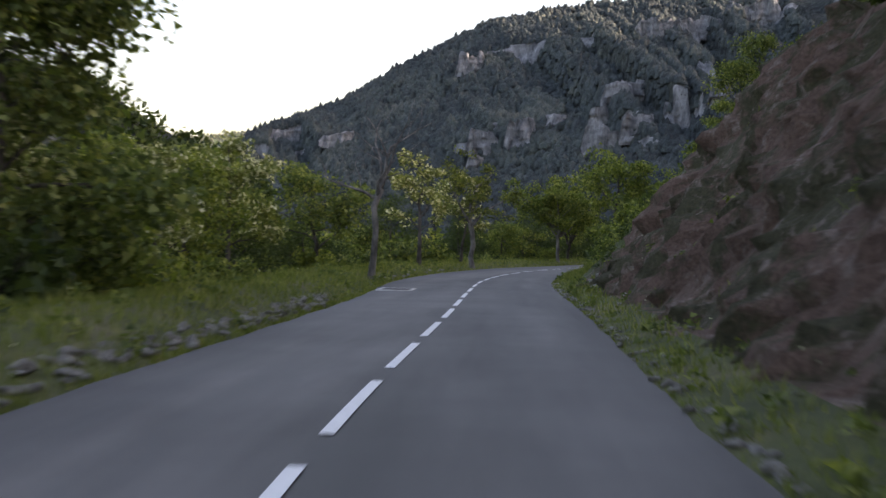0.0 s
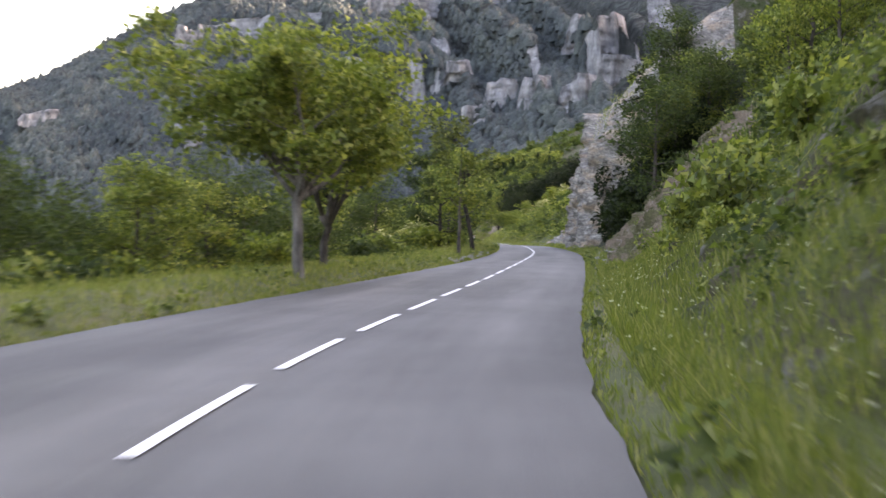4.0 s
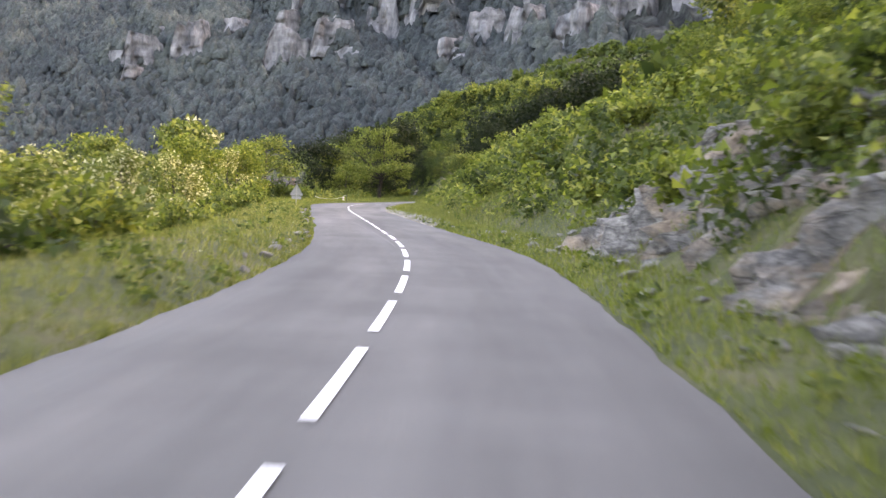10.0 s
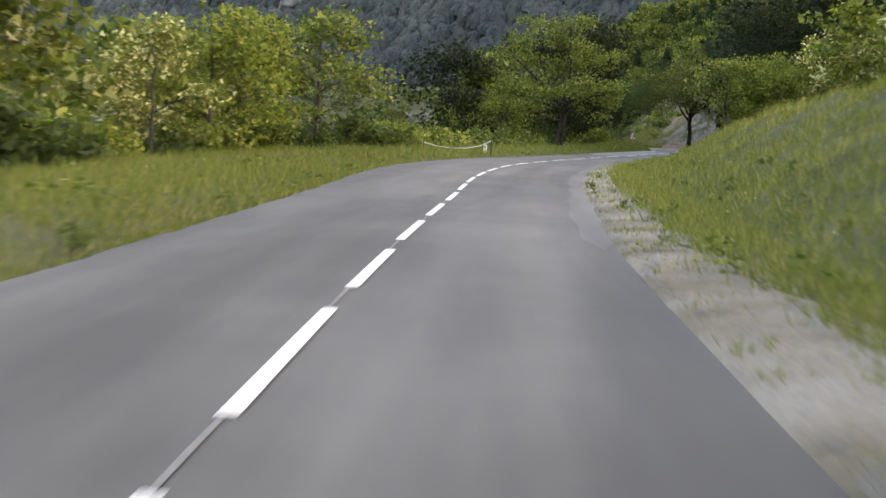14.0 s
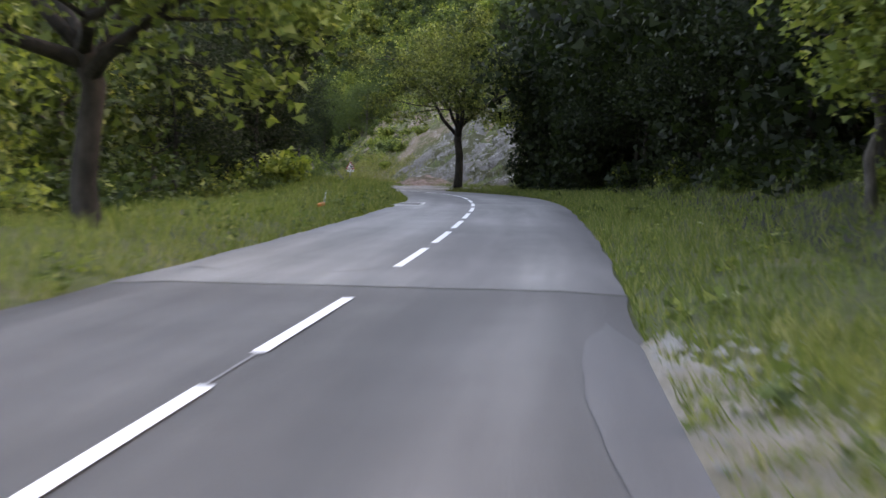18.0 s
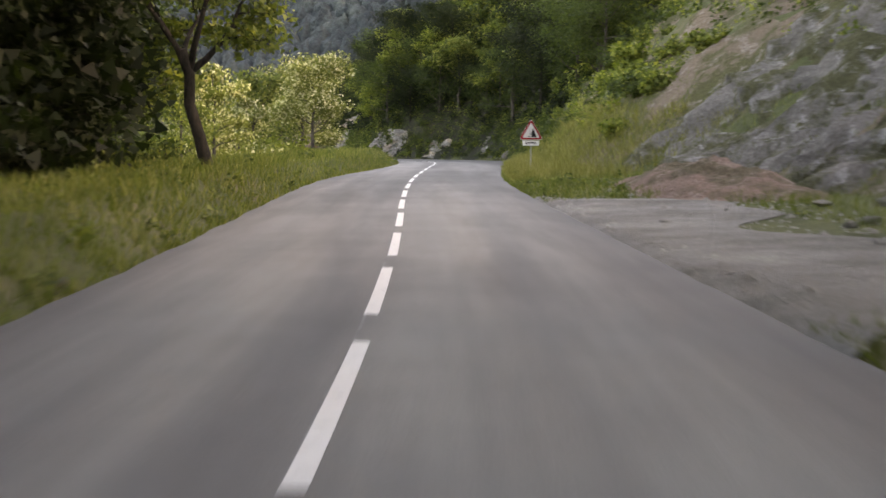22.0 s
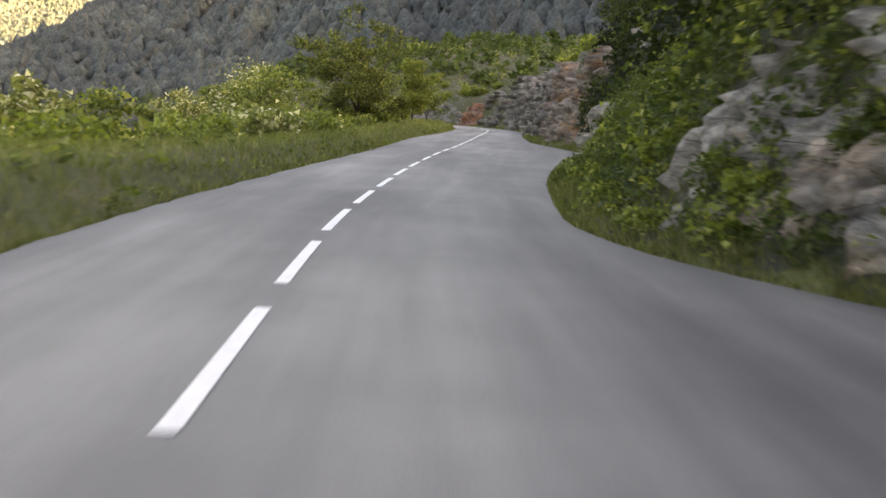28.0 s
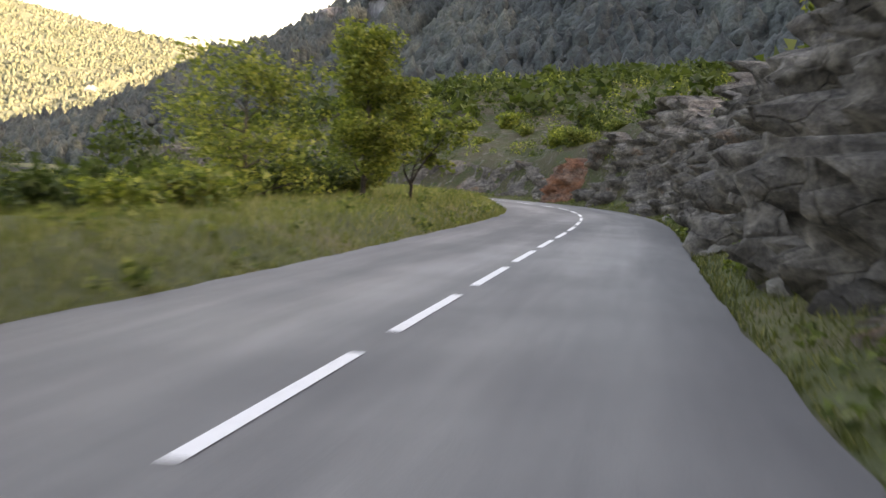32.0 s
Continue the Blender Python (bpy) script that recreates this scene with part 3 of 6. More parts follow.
def mountain_face(name, crest, foot, seed, cliffs, label, cols=240, slope_rows=14, cliff_rows=9, near=0.68):
    """A mountainside from a crest line down to a foot line: wooded slopes with broken walls of cliff between them."""
    u = np.concatenate([np.linspace(0, near, int(cols * 0.85)), np.linspace(near, 1, cols - int(cols * 0.85) + 1)[1:]])
    keys = np.linspace(0, 1, len(crest))
    top = np.stack([np.interp(u, keys, [c[k] for c in crest]) for k in range(3)], -1)
    keys = np.linspace(0, 1, len(foot))
    low = np.stack([np.interp(u, keys, [c[k] for c in foot]) for k in range(3)], -1)
    m = np.concatenate([[0], np.cumsum(np.linalg.norm(np.diff((top + low) / 2, axis=0), axis=1))])
    soft = lambda size, k: np.array([noise.fractal((x / size + seed * 3 + k * 7.7, k * 3.1, 0.5), 1.0, 2.1, 4) for x in m])
    block = lambda size, k: np.array([noise.cell(((x + 0.3 * size * noise.noise((x / size, k, 0))) / size + seed, k * 1.7, 0.2)) for x in m])
    w_rows, h_rows, wall_rows = [np.zeros(len(u))], [np.zeros(len(u))], [0]
    at, rise, total = np.zeros(len(u)), np.zeros(len(u)), 0
    talls = [np.interp(u, *zip(*tall)) / np.maximum(top[:, 2] - low[:, 2], 40) * hump(np.clip(0.5 + 3.5 * (np.interp(u, *zip(*share)) - 0.5 + 0.9 * soft(110, k) + 1.0 * soft(32, k + 40)), 0, 1)) * (0.35 + 0.65 * block(21, k)) for k, (level, tall, share) in enumerate(cliffs)]
    gentle = 1 - sum(talls) if talls else np.ones(len(u))
    for k, (level, tall, share) in enumerate(cliffs + [([(0, 1.0)], 0, 0)]):
        stop = np.interp(u, *zip(*level)) + (0.035 * soft(170, k + 20) + 0.005 * (block(17, k + 5) - 0.5) if tall else 0)
        stop = np.maximum(stop, at + 0.01)
        for j in range(1, slope_rows + 1):
            w = at + (stop - at) * j / slope_rows
            w_rows.append(w)
            h_rows.append(rise + gentle * (w - at))
            wall_rows.append(0)
        rise = rise + gentle * (stop - at)
        at = stop
        if tall:
            for j in range(1, cliff_rows + 1):
                w_rows.append(at + 0.012 * j / cliff_rows)
                h_rows.append(rise + talls[k] * (j / cliff_rows) ** 0.8)
                wall_rows.append(k + 1)
            at = at + 0.012
            rise = rise + talls[k]
    w = np.stack(w_rows, 1)
    h = np.stack(h_rows, 1) / h_rows[-1][:, None]
    pos = low[:, None] * (1 - w[..., None]) + top[:, None] * w[..., None]
    pos[..., 2] = low[:, None, 2] + (top - low)[:, None, 2] * h
    n2 = np.array([[noise.fractal((x / 34 + seed, y / 34, z / 20), 1.0, 2.1, 4) for x, y, z in row] for row in pos])
    out = (low - top) * (1, 1, 0)
    out /= np.linalg.norm(out, axis=1, keepdims=True)
    wall = np.array(wall_rows) > 0
    pos += out[:, None] * (np.where(wall, 8.0, 0.0) * n2)[..., None]
    pos[..., 2] += np.where(wall, 1.0, 4.5) * n2 * np.clip(w * 5, 0, 1) * (1 - 0.6 * np.clip((w - 0.93) / 0.07, 0, 1))
    back = pos[:, -1:] - out[:, None] * 160 - (0, 0, 70)
    pos = np.concatenate([pos, back], 1)
    faces = grid_faces(*pos.shape[:2])
    cols_of, rows_of_face = faces[:, 0] // pos.shape[1], faces[:, 0] % pos.shape[1]
    face_wall = np.append(np.array(wall_rows), 0)[np.minimum(rows_of_face + 1, pos.shape[1] - 1)]
    strength = np.zeros(len(faces))
    for k in range(len(cliffs)):
        tall_m = talls[k] * (top - low)[:, 2]
        strength = np.where(face_wall == k + 1, tall_m[cols_of], strength)
    nn = n2.reshape(-1)[np.minimum(cols_of * n2.shape[1] + np.minimum(rows_of_face, n2.shape[1] - 1), n2.size - 1)]
    picks = (strength > 3.0 + 9 * np.abs(nn)).astype(int)
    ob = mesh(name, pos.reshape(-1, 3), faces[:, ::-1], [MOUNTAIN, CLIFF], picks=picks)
    tagged(ob, label, "mountain", kind="structure")
    return pos, picks.reshape(pos.shape[0] - 1, pos.shape[1] - 1)


FOOT = [(-520, 800, -8), (-420, 830, -8), (-330, 850, -8), (-240, 850, -8), (-160, 860, -8), (-90, 860, -8), (-20, 830, -6), (60, 760, 0), (130, 700, 8), (170, 640, 12), (200, 580, 14), (215, 520, 16), (225, 440, 18), (230, 360, 18),
        (225, 280, 18), (200, 200, 16), (190, 60, 14), (190, -200, 12), (190, -700, 10)]
FACE = mountain_face("mountain", CREST, FOOT, 3.1, [
    ([(0, 0.6), (0.38, 0.45), (0.45, 0.3), (0.52, 0.22), (0.64, 0.19), (1, 0.2)], [(0, 10), (1, 12)], [(0.5, 0.2), (0.6, 0.45)]),
    ([(0, 0.7), (0.38, 0.55), (0.45, 0.37), (0.50, 0.33), (0.55, 0.255), (0.64, 0.235), (1, 0.25)], [(0, 9)], [(0.4, 0.3), (0.5, 0.36)]),
    ([(0, 0.9), (0.30, 0.83), (0.38, 0.63), (0.45, 0.42), (0.50, 0.37), (0.55, 0.29), (0.64, 0.27), (1, 0.3)], [(0.5, 30), (0.6, 40)], [(0.4, 0.34), (0.46, 0.32), (0.58, 0.36), (0.62, 0.5)]),
    ([(0, 0.92), (0.38, 0.68), (0.45, 0.47), (0.50, 0.42), (0.55, 0.35), (0.64, 0.33), (1, 0.36)], [(0, 11)], [(0, 0.36)]),
    ([(0, 0.93), (0.40, 0.78), (0.46, 0.53), (0.5, 0.47), (0.57, 0.45), (0.65, 0.44), (1, 0.45)], [(0.5, 16), (0.6, 24)], [(0.5, 0.34), (0.6, 0.42)]),
    ([(0, 0.96), (0.40, 0.91), (0.48, 0.83), (0.6, 0.70), (0.64, 0.72), (1, 0.72)], [(0, 22)], [(0.3, 0.3), (0.55, 0.36), (0.6, 0.65)])], "wooded mountainside with bands of pale limestone cliff", 640, 10, 8)


def crag(x, y, z, wide, tall, seed):
    """A broken limestone wall that stands out of the wooded slope, with ledges and buttresses."""
    way = Vector((60 - x, 420 - y, 0)).normalized()
    side = Vector((way.y, -way.x, 0))
    cols, rows = max(int(wide / 1.1), 14), max(int((tall + 9) / 1.1), 12)
    verts = []
    for i in range(cols):
        u = i / (cols - 1) * 2 - 1
        m = u * wide / 2
        edge = hump(min(1.0, (1 - abs(u)) * 3.2))
        steps = 0.5 * noise.cell(Vector((m / 9 + seed, 1.3, 0))) + 0.3 * noise.cell(Vector((m / 3.7 + seed, 4.1, 0))) + 0.2 * noise.noise(Vector((m / 2.0, seed, 0)))
        crown = tall * edge * (0.78 + 0.22 * steps + 0.3 * noise.noise(Vector((m / 17, seed * 2, 0))))
        foot = -9 + 7 * (0.5 + 0.5 * noise.fractal(Vector((m / 12, seed + 3, 0)), 1.0, 2.0, 3))
        for j in range(rows + 3):
            k = min(j / rows, 1.0)
            up = foot + (crown - foot) * k
            q = Vector((m, up * 0.45, seed * 5))
            ledge = up / 6.5 + 0.4 * noise.noise(Vector((m / 14, up / 9, seed)))
            deep = 3.4 * noise.fractal(q / 15, 1.0, 2.0, 4) + 2.6 * noise.cell(Vector((m / 6 + 0.5 * noise.noise(q / 4), up / 22, seed))) + 0.7 * noise.cell(q / 2.6)
            deep += 5 * (1 - u * u) - 0.5 - 0.16 * up - 0.8 * (ledge - math.floor(ledge)) + 1.1 * noise.noise(q / 1.7)
            if j > rows:
                deep, up = deep - (0.0, 0.5, 1.1, 2.2)[j - rows] * max(tall, 12), crown + (j - rows) * 0.6
            verts.append(Vector((x, y, z)) + side * m + way * deep + Vector((0, 0, up)))
    ob = mesh("cliff", [tuple(p) for p in verts], grid_faces(cols, rows + 3), CLIFF)
    tagged(ob, "pale grey limestone cliff above the woods", "cliff", kind="structure")


CRAGS = [(-82, 1151, 74, 36, 12), (-32, 1220, 101, 56, 12), (8, 1085, 88, 34, 10), (128, 1166, 163, 30, 20), (109, 905, 72, 26, 17), (133, 886, 78, 24, 18), (159, 892, 88, 20, 12),
         (172, 803, 66, 28, 19), (192, 790, 74, 24, 18), (198, 874, 108, 24, 13), (214, 890, 112, 28, 14), (217, 796, 88, 18, 11), (225, 701, 62, 15, 14), (246, 716, 77, 22, 17), (251, 679, 74, 20, 15),
         (256, 636, 68, 20, 15), (287, 656, 80, 24, 18), (300, 720, 110, 34, 22), (284, 1077, 186, 60, 20), (323, 1079, 190, 66, 22), (357, 1064, 200, 56, 22), (102, 885, 58, 14, 9), (180, 850, 92, 14, 8), (235, 760, 96, 16, 9)]
for row in CRAGS:
    crag(*row, row[0] * 0.37 + row[1] * 0.11)
FAR_HILL = mountain_face("far_hill", [(-2400, 2300, 420), (-1700, 2500, 360), (-1250, 2650, 300), (-1000, 2700, 242), (-800, 2750, 205), (-560, 2800, 188), (-200, 2900, 250), (300, 3000, 340)],
                         [(-1500, 1300, -10), (-1150, 1400, -10), (-950, 1500, -10), (-750, 1500, -10), (-600, 1500, -10), (-450, 1500, -10), (-150, 1600, -10), (300, 1700, 0)], 9.3, [([(0, 0.45)], [(0, 14)], [(0, 0.4)])], "far sunlit wooded hills", 160, 18, 4, 0.9)
# The hill's ground gets the same sunlit tone as its wood.
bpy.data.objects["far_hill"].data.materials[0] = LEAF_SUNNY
HILL = mountain_face("left_hill", [(-620, -500, 120), (-520, -100, 110), (-420, 150, 95), (-300, 300, 78), (-190, 345, 64), (-110, 355, 55), (-66, 350, 44), (-43, 350, 31), (-28, 346, 24), (-13, 338, 9)],
                     [(-300, -500, -9), (-220, -100, -9), (-170, 100, -9), (-125, 180, -9), (-95, 230, -9), (-72, 255, -9), (-50, 270, -9), (-38, 280, -9), (-24, 290, -9), (-12, 300, -8)], 5.7, [], "wooded hill across the valley", 160, 30, 4, 0.9)
valley = mesh("valley_floor", [(-5000, -5000, -12), (5000, -5000, -12), (5000, 5000, -12), (-5000, 5000, -12)], [(0, 1, 2, 3)], FOREST_SOIL)
tagged(valley, "dark wooded valley floor reaching the horizon", "ground", kind="structure")


# ---- road ----
def road_strip(name, s0, s1, l0, l1, mat, up, label, category="road", step=0.75, across=9):
    ss = np.arange(s0, s1 + 1e-6, step)
    f = np.linspace(0, 1, across)
    a = l0(ss) if callable(l0) else np.full(len(ss), l0)
    b = l1(ss) if callable(l1) else np.full(len(ss), l1)
    l = a[:, None] * (1 - f) + b[:, None] * f
    s = np.broadcast_to(ss[:, None], l.shape)
    edge = np.minimum(np.abs(f), np.abs(1 - f))
    drop = np.where(edge < 1e-6, 0.03, 0.0)
    verts = along(s, l, up - drop).reshape(-1, 3)
    ob = mesh(name, verts, grid_faces(len(ss), across)[:, ::-1], mat, smooth=False, uvs=np.stack([s.ravel(), l.ravel()], 1))
    return tagged(ob, label, category, kind="structure")


def ragged(fn, seed, amount):
    def edge(s):
        return fn(s) + amount * (np.sin(s * 1.7 + seed) * 0.5 + np.sin(s * 4.1 + seed * 2) * 0.3 + np.sin(s * 9.7 + seed * 3) * 0.2)
    return edge


SEAM = 303.0
right_edge, left_edge = ragged(right_of, 1.0, 0.045), ragged(lambda s: -left_of(s), 4.0, 0.045)
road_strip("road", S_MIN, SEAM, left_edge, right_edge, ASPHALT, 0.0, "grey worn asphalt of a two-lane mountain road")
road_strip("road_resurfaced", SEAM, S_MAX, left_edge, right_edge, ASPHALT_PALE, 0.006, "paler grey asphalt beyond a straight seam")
PERIOD, DASH, GAP_AT_SEAM, FIRST = 4.33, 3.15, 2.06, 0.0


def centre_dashes():
    f = np.linspace(0, 1, 5)
    for k in range(-13, 146):
        s0 = k * PERIOD + PERIOD + (GAP_AT_SEAM if k >= 69 else 0.0)
        if s0 < S_MIN + 2 or s0 > S_MAX - 6:
            continue
        s = np.repeat(s0 + 0.02 + f * DASH, 2)
        l = np.tile([-0.045, 0.055], 5) + np.interp(s0, [0, 30, 110, 332, 345, 412, 430, 600], [-0.005, 0.005, 0.05, 0.05, 0.085, 0.085, 0.06, 0.05]) + 0.008 * math.sin(k * 1.9)
        verts = along(s, l, 0.012)
        ob = mesh("centre_line_dash", verts, grid_faces(5, 2)[:, ::-1], PAINT)
        tagged(ob, "white painted dash of the broken centre line", "road marking", "centre line dashes")


centre_dashes()


# ---- rock faces and banks ----
def bank_face(name, s0, s1, tall, mat, amp, block, label, seed, step=0.3, proud=0.15, bed=1.0, slope=None, out=0.0, low=0.0, ledge=0.0, fade=2.5):
    """A broken rock or earth surface that stands proud of the bank on the right."""
    ss = np.arange(s0, s1 + 1e-6, step)
    vs = np.arange(-0.4, tall + 1.5, step)
    s, v = np.meshgrid(ss, vs, indexing="ij")
    rise = rise_r(s) * (slope or 1.0)
    edge = right_of(s) + verge_r(s) - out
    end = np.clip(np.minimum((s - s0) / fade, (s1 - s) / fade), 0, 1)
    crown = tall * (0.72 + 0.28 * np.sin(s * 0.55 + seed) * np.cos(s * 0.21)) * (0.35 + 0.65 * hump(end))
    h = np.minimum(v, crown) + 0.16 + low
    l = edge + np.maximum(h - 0.16 - low, -0.4) / rise + np.maximum(v - crown, 0) * 1.6
    base = along(s, l, h).reshape(-1, 3)
    d = np.empty(len(base))
    for i, p in enumerate(base):
        q = Vector(p)
        f = noise.fractal(q * 0.3 + Vector((seed, 0, 0)), 1.0, 2.0, 4)
        g = Vector((q.x, q.y, q.z * bed)) + Vector((seed * 9, 0, 0)) + 0.25 * noise.noise_vector(q * 0.8)
        total = 0.5 * f
        for size, share in ((block, 0.5), (block * 0.45, 0.32), (block * 0.2, 0.2)):
            c = noise.voronoi(g / size)[1][0]
            tilt = noise.cell_vector(c * 3.7)
            off = g / size - c
            total += share * (noise.cell(c * 5.3) + 1.1 * (off.x * (tilt.x - 0.5) + off.y * (tilt.y - 0.5) + off.z * (tilt.z - 0.5)) - 0.2)
        layer = (q.z + 0.5 * noise.noise(q * 0.35)) / 0.75
        d[i] = total + ledge * (layer - math.floor(layer) - 0.5)
    d = d.reshape(s.shape) * amp + proud
    d = d * (0.15 + 0.85 * hump(end)) - (1 - hump(end)) * 0.5
    lean = np.minimum(rise / np.sqrt(1 + rise ** 2), 0.97)
    verts = along(s, l - d * lean, h + d * (1 - lean) * 0.8).reshape(-1, 3)
    ob = mesh(name, verts, grid_faces(len(ss), len(vs))[:, ::-1], mat)
    return tagged(ob, label, "rock face", kind="structure")


bank_face("earth_bank", -12, 43, 8.5, EARTH, 0.8, 1.3, "reddish earth bank with broken stone", 1.3, 0.26)
bank_face("rocky_outcrop", 27, 35, 0.9, ROCK, 0.7, 0.7, "low grey rock ledges at the foot of the bank", 7.7, 0.2, 0.1, 1.8)
bank_face("grassy_rock_bank", 58, 101, 5.5, GREEN_BANK, 0.9, 1.2, "grass-grown rocky bank", 3.9, 0.3, -0.45)
bank_face("tan_scree_bank", 103, 141, 8, SCREE, 1.0, 1.2, "tan and grey crumbling scree bank", 5.1, 0.26)
bank_face("rock_pillar", 147.6, 168.5, 10.5, ROCK, 1.0, 1.3, "sheer grey and rust limestone wall beside the road", 2.2, 0.18, 0.2, 0.6, 1.3, 0.0, fade=0.8)
bank_face("rocky_bank", 168, 192, 3.6, ROCK, 1.1, 1.1, "broken grey rock under bushes", 8.4, 0.22, 0.1, 1.5)
bank_face("grey_scree_slope", 352, 392, 7, SCREE_GREY, 0.9, 1.1, "grey scree slope behind the lay-by", 6.6, 0.3)
bank_face("stony_bank", 398, 424, 5.5, GREEN_BANK, 1.0, 1.0, "grass-grown stony bank", 9.5, 0.26, -0.4)
for s0, s1, tall, seed in ((428, 430.5, 1.1, 4.7), (432.5, 434, 0.8, 6.1), (435.5, 440, 2.0, 2.4), (441, 443, 1.3, 7.9), (446.5, 449, 1.5, 1.2), (452, 455, 1.7, 5.5), (457, 463, 2.3, 3.6)):
    bank_face("rock_outcrop", s0, s1, tall, ROCK, 0.65, 0.42, "pale limestone outcrop under dark bushes", seed, 0.12, -0.08, 0.45, low=0.3, fade=0.9)
bank_face("overhanging_rock", 477, 500, 4.2, ROCK, 1.1, 1.2, "grey rock ledges overhung by bushes", 1.9, 0.2, -0.1, 1.2, ledge=0.3)
bank_face("rust_rock", 503, 525, 4.6, ROCK_RUST, 1.0, 0.8, "orange and grey weathered limestone", 5.8, 0.18, 0.35, 1.2, slope=1.3, ledge=0.2)
bank_face("bedded_cliff", 521.5, 579, 5.0, ROCK_BEDDED, 1.25, 1.3, "grey bedded limestone cutting", 3.3, 0.17, 0.3, 1.1, slope=1.6, ledge=0.34)
bank_face("bedded_cliff", 578, 632, 2.2, ROCK_BEDDED, 1.2, 1.5, "low grey bedded limestone cutting round the bend", 8.1, 0.3, 0.2, 1.0, ledge=0.2)
bank_face("red_pillar", 577.5, 583, 4.4, ROCK_RED, 1.0, 1.1, "rust-red rock pillar in the cutting", 2.9, 0.2, 0.9, 1.6)


# ---- stones ----
def stone_mesh(name, seed, flat, mat):
    bm = bmesh.new()
    bmesh.ops.create_icosphere(bm, subdivisions=2, radius=0.5)
    for vert in bm.verts:
        q = vert.co.copy()
        c = noise.cell(q * 2.6 + Vector((seed, seed * 2, 0)))
        f = noise.noise(q * 2.2 + Vector((0, seed, 0)))
        vert.co = q * (0.95 + 0.1 * c + 0.25 * f)
    r = random.Random(int(seed * 10))
    for _ in range(11):
        n = Vector((r.gauss(0, 1), r.gauss(0, 1), r.gauss(0, 1))).normalized()
        d = r.uniform(0.26, 0.4)
        for vert in bm.verts:
            over = vert.co.dot(n) - d
            if over > 0:
                vert.co -= n * over
    for vert in bm.verts:
        vert.co.z *= flat
    me = bpy.data.meshes.new(name)
    bm.to_mesh(me)
    bm.free()
    me.materials.append(mat)
    return me


STONES = [stone_mesh("stone", 1.7 * k + 0.4, (0.55, 0.7, 0.85, 0.6, 0.45)[k], STONE) for k in range(5)]
BOULDERS = [stone_mesh("boulder", 2.3 * k + 5.1, (0.7, 0.85, 0.6)[k], ROCK) for k in range(3)]


def put_stone(pool, s, l, size, label, group, r, sink=0.3, name="stone", wall=None):
    ob = new(name, pool[r.integers(len(pool))])
    at = on_ground(s, l)
    ob.location = at + Vector((0, 0, size * (0.3 - sink * 0.4)))
    ob.rotation_euler = (r.uniform(-0.3, 0.3), r.uniform(-0.3, 0.3), r.uniform(0, 6.3))
    k = size * r.uniform(0.85, 1.2)
    ob.scale = (k * r.uniform(0.9, 1.5), k, k * r.uniform(0.8, 1.1))
    if wall:
        ob.parent = wall
    else:
        tagged(ob, label, "stone", group)


def stones():
    r = np.random.default_rng(21)
    walls = {}
    for a, b, gap, size, grp in ((4, 27, 0.24, 0.17, "low kerb of pale rough limestone pieces in the grass"), (4, 27, 0.3, 0.15, "low kerb of pale rough limestone pieces in the grass"), (112, 131, 0.42, 0.19, "row of pale limestone pieces along the grass verge"), (180, 200, 1.6, 0.2, "row of pale limestone pieces along the grass verge"),
                                 (204, 232, 1.9, 0.24, "row of pale limestone pieces along the grass verge"), (44, 62, 1.5, 0.22, "row of pale limestone pieces along the grass verge")):
        s = a
        if grp not in walls or a != 4:
            walls[grp] = tagged(new("stone_kerb"), grp, "stone kerb")
        while s < b:
            put_stone(STONES, s, -float(left_of(s)) - r.uniform(0.08, 0.5), size * r.uniform(0.7, 1.3), "", "", r, wall=walls[grp])
            s += gap * r.uniform(0.7, 1.5)
    for a, b, n, lo, hi, size in ((4, 46, 120, 0.0, 0.22, 0.1), (5, 32, 22, 0.1, 1.2, 0.1), (196, 216, 16, 0.2, 1.2, 0.16), (28, 42, 14, 0.6, 1.6, 0.2), (104, 140, 40, 0.3, 2.4, 0.22), (168, 196, 46, 0.5, 2.2, 0.22), (350, 385, 30, 0.4, 6.0, 0.22),
                                  (396, 424, 8, 0.3, 2.2, 0.16), (428, 460, 12, 0.1, 0.9, 0.14), (484, 520, 14, 0.2, 1.0, 0.2), (520, 560, 22, 0.2, 1.0, 0.3)):
        for _ in range(n):
            s = r.uniform(a, b)
            put_stone(STONES, s, float(right_of(s)) + r.uniform(lo, hi), size * r.uniform(0.5, 1.5), "pale limestone rock fallen on the verge", "fallen rocks", r)
    for s, l, size in ((31, 3.9, 0.4), (33.5, 4.1, 0.35), (181, 4.6, 0.4), (183.5, 4.4, 0.35), (186, 4.3, 0.35), (176, 4.8, 0.4), (510, 4.6, 0.7), (511.5, 4.6, 0.6), (546, 3.6, 0.7), (498, 6.6, 0.7), (363, -2.45, 0.2), (141, 4.9, 0.5)):
        put_stone(BOULDERS, s, l, size, "grey weathered limestone boulder on the verge", "roadside boulders", r, 0.2, "boulder")
    heap = np.arange(0, 1, 1 / 34)
    u, v = np.meshgrid(heap, heap, indexing="ij")
    bump = np.clip(np.sin(np.pi * u) * np.sin(np.pi * v), 0, 1) ** 0.7 * (0.9 + 0.35 * wobble(u * 20, v * 12, 1.0))
    s, l = 374.5 + 11 * u, 4.7 + 3.6 * v
    ob = mesh("earth_mound", along(s, l, ground_up(s, l) - 0.15 + 0.75 * bump).reshape(-1, 3), grid_faces(len(heap), len(heap))[:, ::-1], MOUND)
    tagged(ob, "low mound of pinkish earth in the grass", "earth mound")


stones()


